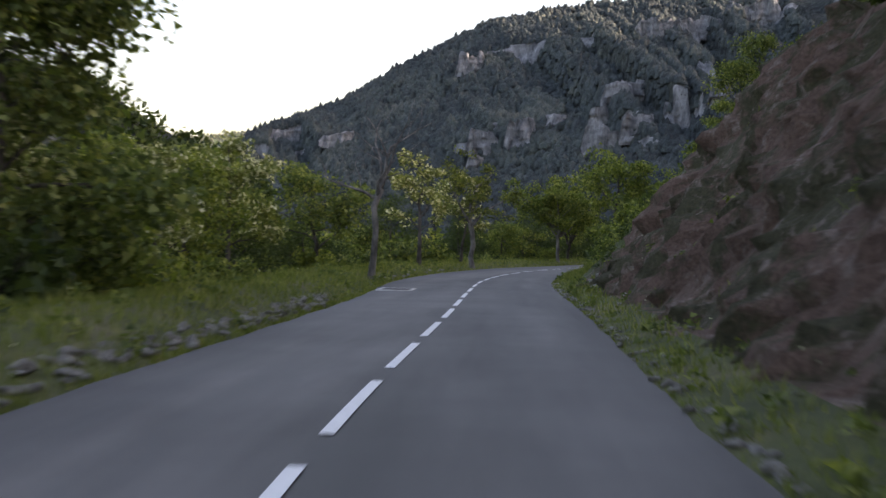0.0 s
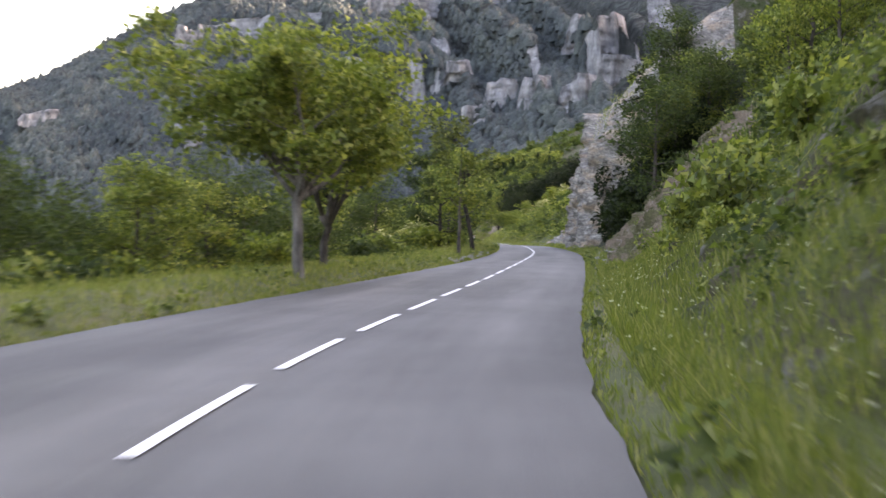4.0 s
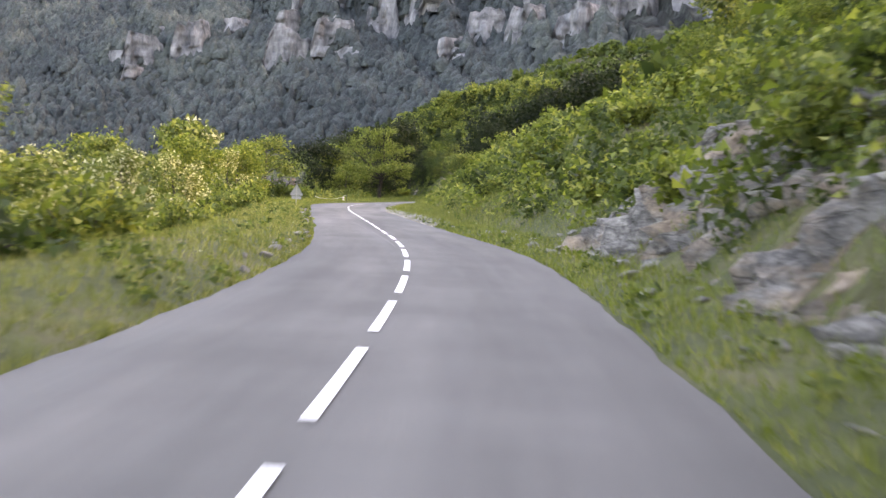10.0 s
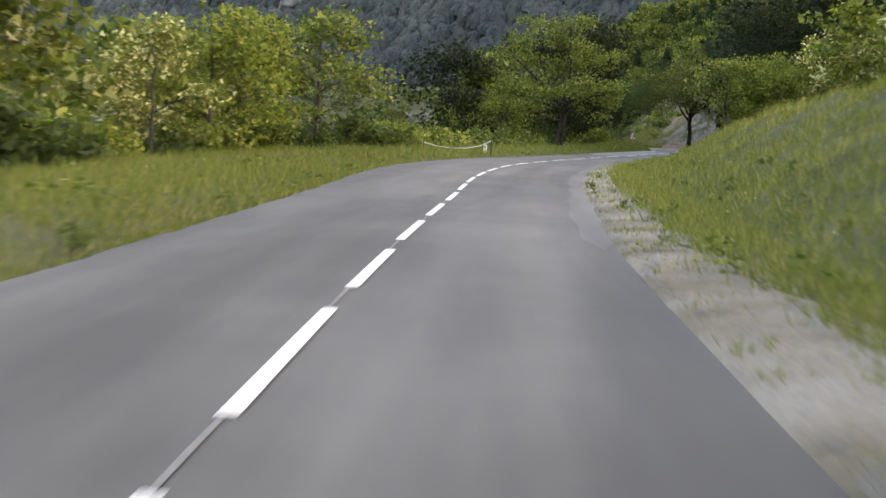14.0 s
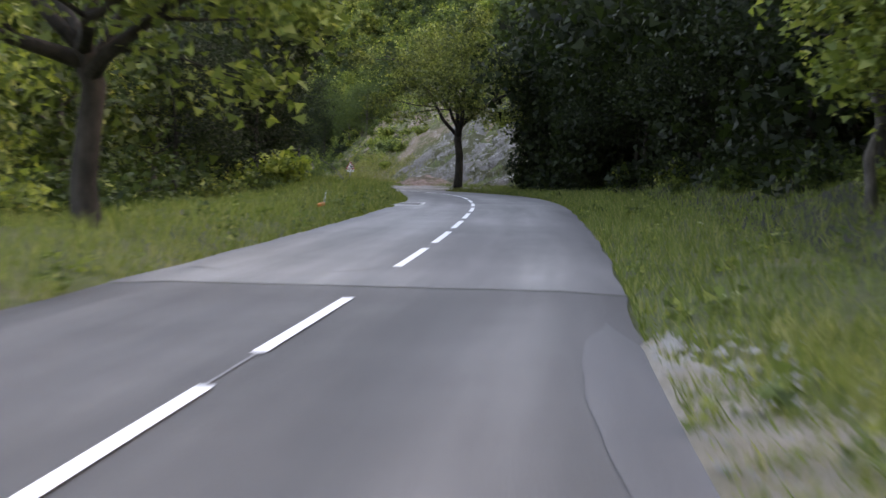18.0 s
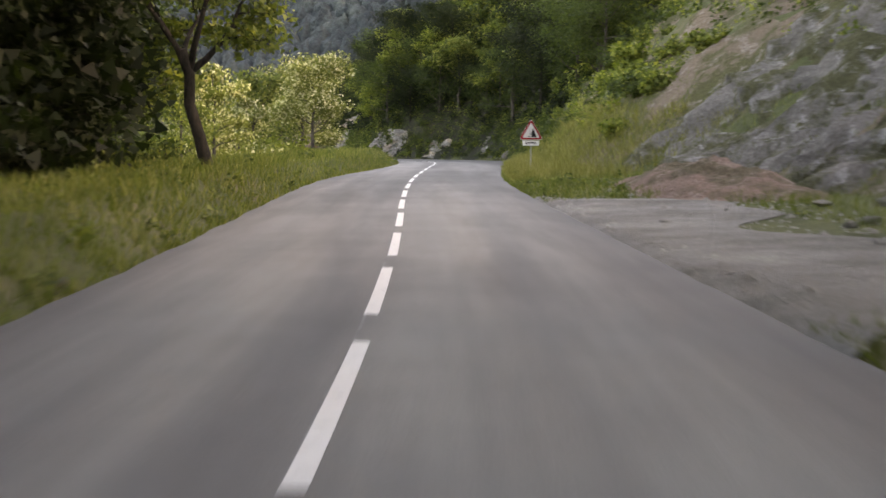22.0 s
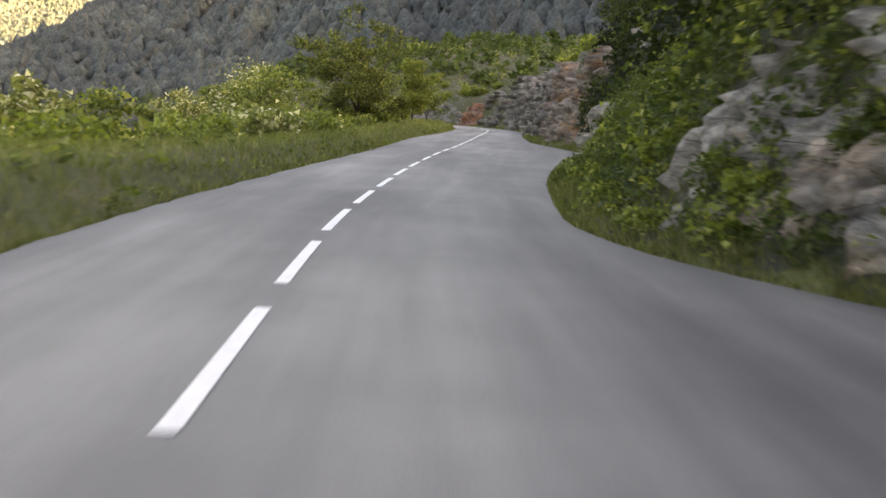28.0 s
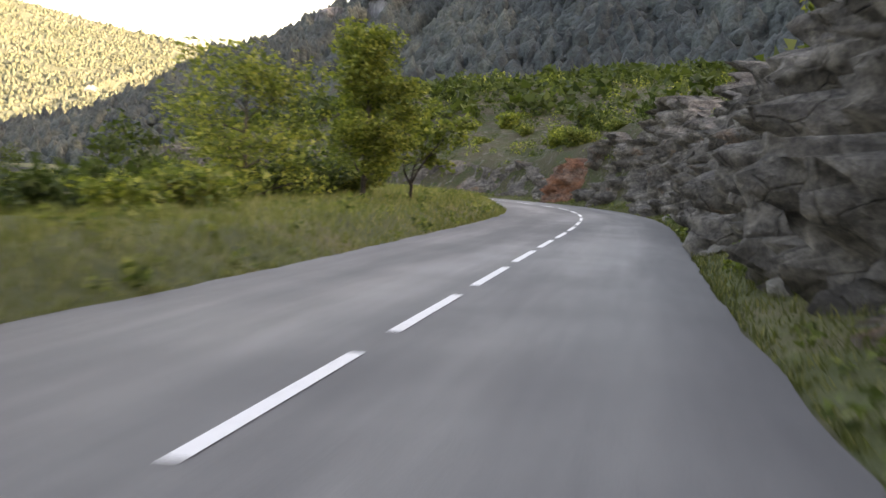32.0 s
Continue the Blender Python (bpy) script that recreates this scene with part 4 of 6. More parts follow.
# ---- trees and bushes ----
def leaf_blades(centres, size, r, droop=0.3):
    n = len(centres)
    a = r.normal(size=(n, 3))
    a[:, 2] *= 0.55
    a /= np.linalg.norm(a, axis=1, keepdims=True)
    b = np.cross(a, r.normal(size=(n, 3)))
    b /= np.linalg.norm(b, axis=1, keepdims=True)
    k = (size * r.uniform(0.6, 1.35, n))[:, None]
    a, b = a * k * 0.5, b * k * 0.34
    fold = np.zeros((n, 3))
    fold[:, 2] = -droop * k[:, 0] * 0.3
    verts = np.stack([centres - a * 0.8 - b, centres - a * 0.3 + b * 1.5, centres + a * 1.2 + fold], 1).reshape(-1, 3)
    return verts, np.arange(3 * n).reshape(n, 3)


def grow(name, seed, height, girth, base, spread, leaves, size, leaf, bark, label, category="tree", lean=(0, 0), limbs=9, top=0.95, fill=0.5, upright=0.6, twist=0.12, sub=3):
    """A tree: a tapered trunk with limbs, and a crown of many single leaves gathered at the ends of its branches."""
    leaves, size = int(leaves * 1.75), size * 0.84
    r = np.random.default_rng(seed)
    tree = new(name)
    bm = bmesh.new()
    trunk = [Vector((0, 0, -0.3))]
    n = 8
    for k in range(1, n + 1):
        f = k / n
        trunk.append(Vector((lean[0] * f * height + r.normal() * twist * height * 0.09 * f, lean[1] * f * height + r.normal() * twist * height * 0.09 * f, height * 0.86 * f)))
    tube(bm, trunk, [girth * 1.35] + [girth * (1 - 0.86 * k / n) for k in range(1, n + 1)], 8)
    spots, weights = [], []
    for k in range(limbs):
        f = base + (top - base) * (k + r.uniform(0, 0.8)) / limbs
        i = min(int(f * n), n - 1)
        start = trunk[i].lerp(trunk[i + 1], f * n - i)
        turn = k * 2.4 + r.uniform(-0.5, 0.5)
        reach = spread * (0.55 + 0.45 * math.sin(math.pi * min(1, (f - base) / (1 - base) * 0.85 + 0.22))) * r.uniform(0.75, 1.15)
        pts = [start]
        way = Vector((math.cos(turn), math.sin(turn), upright * r.uniform(0.3, 1.3)))
        for j in range(1, 5):
            way = (way + Vector((r.normal() * 0.22, r.normal() * 0.22, r.normal() * 0.2 + 0.04))).normalized()
            pts.append(pts[-1] + way * reach / 4)
        thick = girth * (1 - 0.8 * f) * 0.5
        tube(bm, pts, [thick, thick * 0.75, thick * 0.5, thick * 0.3, thick * 0.1], 5, True)
        spots += [pts[4], pts[3]]
        weights += [1.0, 0.7]
        for j in range(sub):
            origin = pts[1 + j % 3]
            out = (way + Vector((r.normal() * 0.8, r.normal() * 0.8, r.uniform(-0.2, 0.7)))).normalized()
            tip = origin + out * reach * r.uniform(0.3, 0.55)
            tube(bm, [origin, origin.lerp(tip, 0.5) + Vector((0, 0, 0.06)), tip], [thick * 0.4, thick * 0.25, thick * 0.07], 3, True)
            spots.append(tip)
            weights.append(0.8)
    spots.append(trunk[-1] + Vector((0, 0, height * 0.04)))
    weights.append(1.0)
    part("trunk", bm, bark, tree, smooth=True)
    if leaves:
        w = np.array(weights) / sum(weights)
        centre = np.array([list(p) for p in spots])
        pick = r.choice(len(spots), leaves, p=w)
        puff = spread * fill * (0.5 + 0.5 * r.random(len(spots)))
        off = r.normal(size=(leaves, 3))
        off /= np.linalg.norm(off, axis=1, keepdims=True)
        off *= (r.random(leaves) ** 0.45 * puff[pick])[:, None]
        off[:, 2] *= 0.62
        v, f = leaf_blades(centre[pick] + off, size, r)
        mesh("crown", v, f, leaf, tree)
    return tagged(tree, label, category)


def grow_forked(name, seed, height, girth, fork, spread, leaves, size, leaf, bark, label, category="tree", lean=(0, 0), limbs=5, fill=0.34, arch=0.5, crook=0.16, sub=6, first=0.0, low=0.45):
    """A tree whose trunk parts low down into long crooked limbs, each with boughs and twigs that carry the leaves."""
    r = np.random.default_rng(seed)
    tree = new(name)
    bm = bmesh.new()
    split = fork * height
    trunk = [Vector((lean[0] * f * split + r.normal() * 0.02 * height * f * crook * 4, lean[1] * f * split + r.normal() * 0.02 * height * f * crook * 4, -0.3 + (split + 0.3) * f)) for f in (0, 0.12, 0.35, 0.6, 0.82, 1.0)]
    tube(bm, trunk, [girth * k for k in (1.5, 1.12, 0.95, 0.88, 0.86, 0.9)], 10)
    spots, weights = [], []

    def bough(start, way, length, thick, steps, depth):
        pts = [start]
        for j in range(steps):
            way = (way + Vector((r.normal() * crook, r.normal() * crook, r.normal() * crook * 0.8 + (0.5 - arch) * 0.12))).normalized()
            pts.append(pts[-1] + way * length / steps)
        tube(bm, pts, [thick * (1 - 0.86 * (j / steps) ** 0.8) for j in range(steps + 1)], 6 if depth == 0 else 4 if depth == 1 else 3, True)
        if depth == 2:
            spots.append(pts[-1])
            weights.append(1.0)
            spots.append(pts[-2])
            weights.append(0.5)
            return
        spots.append(pts[-1])
        weights.append(0.9)
        for j in range(sub if depth == 0 else 3):
            f = (0.2 if depth == 0 else 0.25) + 0.78 * (j + r.uniform(0, 0.9)) / (sub if depth == 0 else 3)
            i = min(int(f * steps), steps - 1)
            at = pts[i].lerp(pts[i + 1], min(f * steps - i, 1.0))
            out = (way * 0.5 + Vector((r.normal() * 0.8, r.normal() * 0.8, r.uniform(-0.25, 0.75)))).normalized()
            bough(at, out, length * r.uniform(0.34, 0.55) * (1.15 - 0.5 * f), thick * 0.42 * (1 - 0.6 * f), 3, depth + 1)

    for k in range(limbs):
        turn = first + k * 2 * math.pi / limbs + r.uniform(-0.35, 0.35)
        f = 0.8 + 0.2 * r.random()
        rise = (height - split) * r.uniform(low, 0.95)
        out = spread * r.uniform(0.65, 1.0)
        if k == limbs - 1 and limbs > 3:
            out *= 0.35
            rise = (height - split) * 0.95
        bough(trunk[-2].lerp(trunk[-1], (f - 0.8) * 5), Vector((math.cos(turn) * out, math.sin(turn) * out, rise)).normalized(), math.hypot(out, rise), girth * r.uniform(0.5, 0.68), 6, 0)
    part("trunk", bm, bark, tree, smooth=True)
    if leaves:
        w = np.array(weights) / sum(weights)
        centre = np.array([list(p) for p in spots])
        pick = r.choice(len(spots), leaves, p=w)
        puff = spread * fill * (0.45 + 0.55 * r.random(len(spots)))
        off = r.normal(size=(leaves, 3))
        off /= np.linalg.norm(off, axis=1, keepdims=True)
        off *= (r.random(leaves) ** 0.5 * puff[pick])[:, None]
        off[:, 2] *= 0.6
        v, f = leaf_blades(centre[pick] + off, size, r)
        mesh("crown", v, f, leaf, tree)
    return tagged(tree, label, category)


FAR = pose(0, -3000, -200)


def kinds(rows):
    out = []
    for row in rows:
        ob = grow(*row[0], **row[1])
        ob.matrix_basis = FAR
        out.append(ob)
    return out


OAKS = kinds([
    (("oak", 1, 8.5, 0.19, 0.28, 3.4, 1900, 0.32, LEAF_OAK, BARK, "leafy roadside oak in spring leaf"), {}),
    (("oak", 2, 10.0, 0.22, 0.33, 3.8, 2100, 0.34, LEAF_OAK, BARK, "leafy roadside oak in spring leaf"), {"twist": 0.3}),
    (("oak", 3, 7.0, 0.15, 0.22, 2.8, 1600, 0.30, LEAF_LIME, BARK, "bright green young roadside tree"), {"fill": 0.6}),
    (("oak", 4, 9.0, 0.17, 0.2, 3.0, 1900, 0.30, LEAF_LIME, BARK, "bright green young roadside tree"), {"upright": 0.9}),
])
LOCUSTS = kinds([
    (("locust_tree", 5, 7.5, 0.14, 0.25, 2.9, 1800, 0.28, LEAF_BLOSSOM, BARK, "locust tree hung with pale blossom"), {"fill": 0.45}),
    (("locust_tree", 6, 9.5, 0.17, 0.3, 3.1, 1900, 0.30, LEAF_BLOSSOM, BARK, "tall locust tree with pale blossom"), {"fill": 0.42, "upright": 0.9}),
])
DARKS = kinds([
    (("holm_oak", 7, 8.0, 0.2, 0.12, 3.6, 2700, 0.27, LEAF_DARK, BARK, "dense dark evergreen tree"), {"fill": 0.65, "limbs": 12}),
    (("holm_oak", 8, 10.5, 0.22, 0.15, 4.0, 2900, 0.29, LEAF_DARK, BARK, "dense dark evergreen tree"), {"fill": 0.65, "limbs": 12}),
])
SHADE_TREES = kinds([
    (("forest_tree", 9, 11.0, 0.17, 0.3, 4.2, 7500, 0.2, LEAF_SHADE_TONE, BARK_DARK, "tall tree of the dark shaded wood"), {"fill": 0.62, "limbs": 12}),
    (("forest_tree", 10, 12.5, 0.2, 0.34, 4.4, 7500, 0.21, LEAF_SHADE_TONE, BARK_DARK, "tall tree of the dark shaded wood"), {"fill": 0.62, "limbs": 12, "twist": 0.4}),
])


def pine(seed, height):
    r = np.random.default_rng(seed)
    tree = new("pine")
    bm = bmesh.new()
    tube(bm, [Vector((0, 0, -0.3)), Vector((0.1, 0, height * 0.5)), Vector((0, 0.05, height))], [0.2, 0.13, 0.03], 7)
    cs = []
    for k in range(26):
        f = 0.18 + 0.8 * k / 26
        reach = (1 - f) * height * 0.27 + 0.3
        for j in range(5):
            a = k * 1.3 + j * 1.257 + r.normal() * 0.2
            tip = Vector((math.cos(a) * reach, math.sin(a) * reach, f * height - reach * 0.15))
            tube(bm, [Vector((0, 0, f * height)), tip], [0.03, 0.008], 3, True)
            m = 30
            t = r.random(m) ** 0.6
            cs.append(np.outer(t, tip) + np.outer(1 - t, (0, 0, f * height)) + r.normal(size=(m, 3)) * (0.14, 0.14, 0.1))
    part("trunk", bm, BARK, tree)
    v, f = leaf_blades(np.concatenate(cs), 0.3, r, 1.0)
    mesh("crown", v, f, LEAF_PINE, tree)
    tree.matrix_basis = FAR
    return tagged(tree, "dark conical conifer on the slope", "conifer")


PINES = [pine(31, 11.0), pine(32, 8.5)]


def shrub(name, seed, leaf, label, leaves=1600, size=0.17):
    r = np.random.default_rng(seed)
    ob = new(name)
    bm = bmesh.new()
    cs = []
    for k in range(9):
        a, reach = k * 2.4 + r.normal() * 0.3, r.uniform(0.5, 1.0)
        tip = Vector((math.cos(a) * reach, math.sin(a) * reach, r.uniform(0.5, 1.25)))
        tube(bm, [Vector((math.cos(a) * 0.1, math.sin(a) * 0.1, -0.15)), Vector((tip.x * 0.5, tip.y * 0.5, tip.z * 0.65)), tip], [0.035, 0.022, 0.006], 4, k > 0)
        m = leaves // 9
        off = r.normal(size=(m, 3))
        off = off / np.linalg.norm(off, axis=1, keepdims=True) * (r.random(m) ** 0.5 * r.uniform(0.4, 0.62))[:, None]
        f = r.random(m) ** 0.5
        cs.append(np.outer(f, tip) + off * (1, 1, 0.75))
    part("stem", bm, BARK, ob)
    c = np.concatenate(cs)
    c[:, 2] = np.maximum(c[:, 2], 0.03)
    v, f = leaf_blades(c, size, r)
    mesh("leaves", v, f, leaf, ob)
    ob.matrix_basis = FAR
    return tagged(ob, label, "bush")


SHRUBS = {"dark": [shrub("bush", 41, LEAF_DARK, "dark green roadside bush"), shrub("bush", 42, LEAF_OAK, "green bush beside the road")],
          "lime": [shrub("bush", 43, LEAF_LIME, "bright yellow-green bush in spring leaf"), shrub("bush", 44, LEAF_OAK, "green bush beside the road", 1800, 0.15)],
          "pale": [shrub("bush", 45, LEAF_BLOSSOM, "pale flowering bush beside the road"), shrub("bush", 46, LEAF_LIME, "bright yellow-green bush in spring leaf")]}


BUSHES, TREES = [], []


def plant(pool, s, l, scale, r, group, sink=0.15, turn=None, tall=1.0):
    src = pool[int(r.integers(len(pool)))]
    at = on_ground(s, l, sink)
    m = Matrix.Translation(at) @ Matrix.Rotation(r.uniform(0, 6.28) if turn is None else turn, 4, "Z") @ Matrix.Diagonal((scale, scale, scale * tall, 1))
    if src.name.startswith("bush"):
        BUSHES.append((abs(l) / scale, src, m, group))
    else:
        TREES.append((abs(l), src, m, group))


def set_trees():
    """The trees nearest to the road stand singly; those behind them are joined into woods."""
    joined = {}
    for n, (away, src, m, group) in enumerate(sorted(TREES, key=lambda b: b[0])):
        if n < 260:
            tagged(copy_thing(src, m), group=group)
        else:
            crown = next(c for c in src.children if c.name.startswith("crown")).data
            co = np.empty(len(crown.vertices) * 3, np.float32)
            crown.vertices.foreach_get("co", co)
            thin, grown = (3, 1.75) if away < 17 else (6, 2.6)
            co = co.reshape(-1, 3, 3)[::thin]
            mid = co.mean(1, keepdims=True)
            a = np.array(m)
            joined.setdefault(crown.materials[0].name, []).append((mid + (co - mid) * grown).reshape(-1, 3) @ a[:3, :3].T + a[:3, 3])
    for key, some in joined.items():
        v = np.concatenate(some)
        tagged(mesh("wood", v, np.arange(len(v)).reshape(-1, 3), bpy.data.materials[key]), "mixed wood standing behind the roadside trees", "wood", kind="stuff")


def set_bushes():
    """The bushes nearest to the road stand singly; those behind them are joined into thickets."""
    joined = {}
    for n, (_, src, m, group) in enumerate(sorted(BUSHES, key=lambda b: b[0])):
        if n < 298:
            tagged(copy_thing(src, m), group=group)
        else:
            leaves = next(c for c in src.children if c.name.startswith("leaves")).data
            co = np.empty(len(leaves.vertices) * 3, np.float32)
            leaves.vertices.foreach_get("co", co)
            a = np.array(m)
            co = co.reshape(-1, 3, 3)[::2]
            mid = co.mean(1, keepdims=True)
            joined.setdefault(leaves.materials[0].name, []).append((mid + (co - mid) * 1.35).reshape(-1, 3) @ a[:3, :3].T + a[:3, 3])
    for key, some in joined.items():
        v = np.concatenate(some)
        tagged(mesh("thicket", v, np.arange(len(v)).reshape(-1, 3), bpy.data.materials[key]), "leafy thicket of bushes covering the slopes", "thicket", kind="stuff")


def rows_of(a, b, gap, near, far, pools, lo, hi, r, group, side):
    s = a
    while s < b:
        pool = pools[int(r.integers(len(pools)))]
        edge = float(right_of(s)) + 0.0 if side > 0 else float(left_of(s))
        if side < 0 and 352 < s < 377 and 5 < near < 6:
            pool = SHADE_TREES
        low = 0.5 if side < 0 and 297 < s < 306 and near > 6.2 else 1.0
        plant(pool, s, side * (edge + r.uniform(near, far)), low * r.uniform(lo, hi), r, group)
        s += gap * r.uniform(0.6, 1.4)


def left_side():
    r = np.random.default_rng(51)
    g = "trees along the valley side"
    # start to 110: dense wood behind the verge
    rows_of(-15, 44, 3.0, 4.6, 8.5, [LOCUSTS, OAKS, LOCUSTS], 0.5, 0.72, r, g, -1)
    rows_of(-15, 46, 3.2, 9, 16, [OAKS, DARKS, DARKS], 0.52, 0.74, r, g, -1)
    rows_of(46, 110, 3.2, 9, 16, [OAKS, DARKS, DARKS], 0.40, 0.56, r, g, -1)
    rows_of(44, 128, 2.3, 5.5, 9.5, [DARKS, OAKS, DARKS], 0.34, 0.5, r, g, -1)
    rows_of(0, 214, 6, 17, 30, [DARKS, OAKS, LOCUSTS], 0.48, 0.68, r, g, -1)
    rows_of(143, 226, 2.6, 4.6, 10, [LOCUSTS, OAKS[2:], LOCUSTS, OAKS], 0.34, 0.52, r, g, -1)
    rows_of(170, 228, 6, 10, 22, [OAKS, LOCUSTS], 0.43, 0.61, r, g, -1)
    rows_of(226, 256, 4.0, 7, 12, [OAKS, LOCUSTS], 0.28, 0.42, r, g, -1)
    rows_of(257, 285, 2.4, 6.5, 12, [LOCUSTS, OAKS, OAKS, LOCUSTS], 0.6, 0.88, r, g, -1)
    rows_of(262, 284, 3.2, 13, 26, [DARKS, OAKS, DARKS], 0.45, 0.62, r, g, -1)
    rows_of(284, 312, 2.0, 12, 24, [OAKS, OAKS[2:]], 0.3, 0.42, r, g, -1)
    rows_of(312, 350, 3.0, 13, 26, [DARKS, OAKS, DARKS], 0.45, 0.62, r, g, -1)
    rows_of(316, 356, 2.2, 7.0, 13, [SHADE_TREES, OAKS, DARKS], 0.6, 0.9, r, g, -1)
    rows_of(350, 381, 1.8, 5.6, 10, [SHADE_TREES, DARKS, SHADE_TREES], 0.65, 0.95, r, g, -1)
    rows_of(384, 398, 2.2, 6.0, 10, [OAKS, DARKS, OAKS], 0.6, 0.85, r, g, -1)
    rows_of(350, 470, 6, 14, 30, [OAKS, DARKS, LOCUSTS], 0.43, 0.65, r, g, -1)
    rows_of(405, 436, 5.5, 7.0, 12, [OAKS, LOCUSTS], 0.45, 0.66, r, g, -1)
    rows_of(432, 500, 4.0, 8, 16, [LOCUSTS, OAKS, LOCUSTS], 0.36, 0.56, r, g, -1)
    rows_of(520, 625, 7, 12, 24, [OAKS, DARKS], 0.32, 0.54, r, g, -1)
    b = "bushes along the valley side"
    rows_of(-10, 110, 2.6, 3.0, 6.5, [SHRUBS["dark"], SHRUBS["lime"], SHRUBS["dark"]], 0.6, 1.3, r, b, -1)
    rows_of(112, 238, 2.4, 3.2, 7.0, [SHRUBS["pale"], SHRUBS["lime"], SHRUBS["dark"]], 0.6, 1.4, r, b, -1)
    rows_of(240, 300, 2.4, 6.0, 9.0, [SHRUBS["lime"], SHRUBS["dark"]], 0.8, 1.6, r, b, -1)
    rows_of(300, 400, 2.6, 4.5, 8.0, [SHRUBS["dark"], SHRUBS["lime"], SHRUBS["dark"]], 0.7, 1.4, r, b, -1)
    rows_of(402, 500, 3.2, 6.0, 11.0, [SHRUBS["pale"], SHRUBS["lime"]], 0.7, 1.5, r, b, -1)
    rows_of(284, 308, 1.6, 5.5, 10.0, [SHRUBS["lime"]], 1.0, 1.8, r, b, -1)
    rows_of(466, 512, 1.3, 2.3, 5.5, [SHRUBS["pale"], SHRUBS["lime"], SHRUBS["pale"]], 0.55, 1.1, r, b, -1)
    rows_of(508, 534, 1.2, 3.4, 7.0, [SHRUBS["dark"], SHRUBS["lime"]], 0.6, 1.2, r, b, -1)
    rows_of(532, 556, 0.9, 5.0, 9.5, [SHRUBS["dark"], SHRUBS["lime"], SHRUBS["dark"]], 0.7, 1.3, r, b, -1)
    rows_of(555, 620, 4.0, 9.0, 16.0, [SHRUBS["lime"], SHRUBS["dark"]], 0.7, 1.5, r, b, -1)


def right_side():
    r = np.random.default_rng(52)
    g = "trees on the hillside"
    b = "bushes on the bank"
    rows_of(-12, 46, 3.2, 9.5, 16, [SHRUBS["dark"], SHRUBS["dark"]], 1.4, 2.4, r, b, 1)
    rows_of(-10, 44, 2.6, 6.0, 11, [SHRUBS["dark"], SHRUBS["dark"]], 0.6, 1.1, r, b, 1)
    rows_of(6, 46, 2.2, 8.5, 15, [SHADE_TREES, DARKS, DARKS], 0.36, 0.55, r, g, 1)
    rows_of(48, 104, 1.1, 2.0, 9, [SHRUBS["lime"], SHRUBS["dark"], SHRUBS["lime"]], 0.4, 1.0, r, b, 1)
    rows_of(52, 104, 4.2, 6.5, 12, [OAKS, OAKS, DARKS], 0.32, 0.50, r, g, 1)
    rows_of(50, 146, 4.6, 12, 20, [DARKS, OAKS], 0.43, 0.65, r, g, 1)
    rows_of(104, 150, 3.0, 2.4, 11, [SHRUBS["lime"], SHRUBS["dark"]], 0.25, 0.55, r, b, 1)
    rows_of(139, 149.5, 1.2, 4.2, 7.5, [DARKS, OAKS, DARKS], 0.45, 0.7, r, g, 1)
    rows_of(104, 146, 3.4, 8.0, 12.0, [DARKS, OAKS], 0.45, 0.65, r, g, 1)
    rows_of(140, 149, 1.2, 3.0, 6.0, [SHRUBS["dark"]], 0.6, 1.1, r, b, 1)
    rows_of(146, 170, 3.0, 5.0, 9.0, [SHRUBS["dark"], SHRUBS["lime"]], 0.8, 1.5, r, b, 1)
    rows_of(166, 232, 1.3, 2.6, 8.5, [SHRUBS["lime"], SHRUBS["dark"], SHRUBS["lime"]], 0.5, 1.15, r, b, 1)
    rows_of(168, 216, 4.0, 7.5, 13, [OAKS, OAKS], 0.29, 0.45, r, g, 1)
    rows_of(212, 246, 1.3, 3.4, 8.0, [SHRUBS["lime"], SHRUBS["dark"], SHRUBS["lime"]], 0.4, 0.9, r, b, 1)
    rows_of(240, 300, 3.0, 6.5, 14, [SHRUBS["lime"], SHRUBS["dark"]], 0.5, 1.0, r, b, 1)
    rows_of(232, 300, 5.0, 17, 28, [OAKS, DARKS, OAKS], 0.50, 0.72, r, g, 1)
    rows_of(284, 316, 1.8, 7.0, 15, [OAKS, LOCUSTS, OAKS[2:]], 0.5, 0.78, r, g, 1)
    rows_of(299, 310, 0.9, 3.2, 6.5, [OAKS[2:], OAKS], 0.4, 0.62, r, g, 1)
    rows_of(312, 352, 2.0, 4.4, 6.5, [SHADE_TREES], 0.62, 0.85, r, g, 1)
    rows_of(317, 356, 1.4, 7.0, 12, [SHADE_TREES], 0.7, 0.95, r, g, 1)
    rows_of(322, 356, 2.0, 12.0, 22, [SHADE_TREES], 0.8, 1.05, r, g, 1)
    rows_of(300, 350, 3.4, 3.4, 5.0, [SHRUBS["dark"]], 0.4, 0.75, r, b, 1)
    rows_of(356, 400, 3.2, 9, 22, [SHRUBS["lime"], SHRUBS["dark"]], 0.5, 1.1, r, b, 1)
    rows_of(362, 424, 2.6, 12, 26, [OAKS, DARKS, PINES], 0.42, 0.7, r, g, 1)
    rows_of(394, 428, 1.1, 1.6, 9, [SHRUBS["lime"], SHRUBS["dark"]], 0.4, 0.9, r, b, 1)
    rows_of(424, 482, 1.3, 2.4, 8, [SHRUBS["dark"], SHRUBS["lime"], SHRUBS["dark"]], 0.5, 1.1, r, b, 1)
    rows_of(418, 430, 1.5, 3.6, 8, [DARKS, OAKS, DARKS], 0.36, 0.6, r, g, 1)
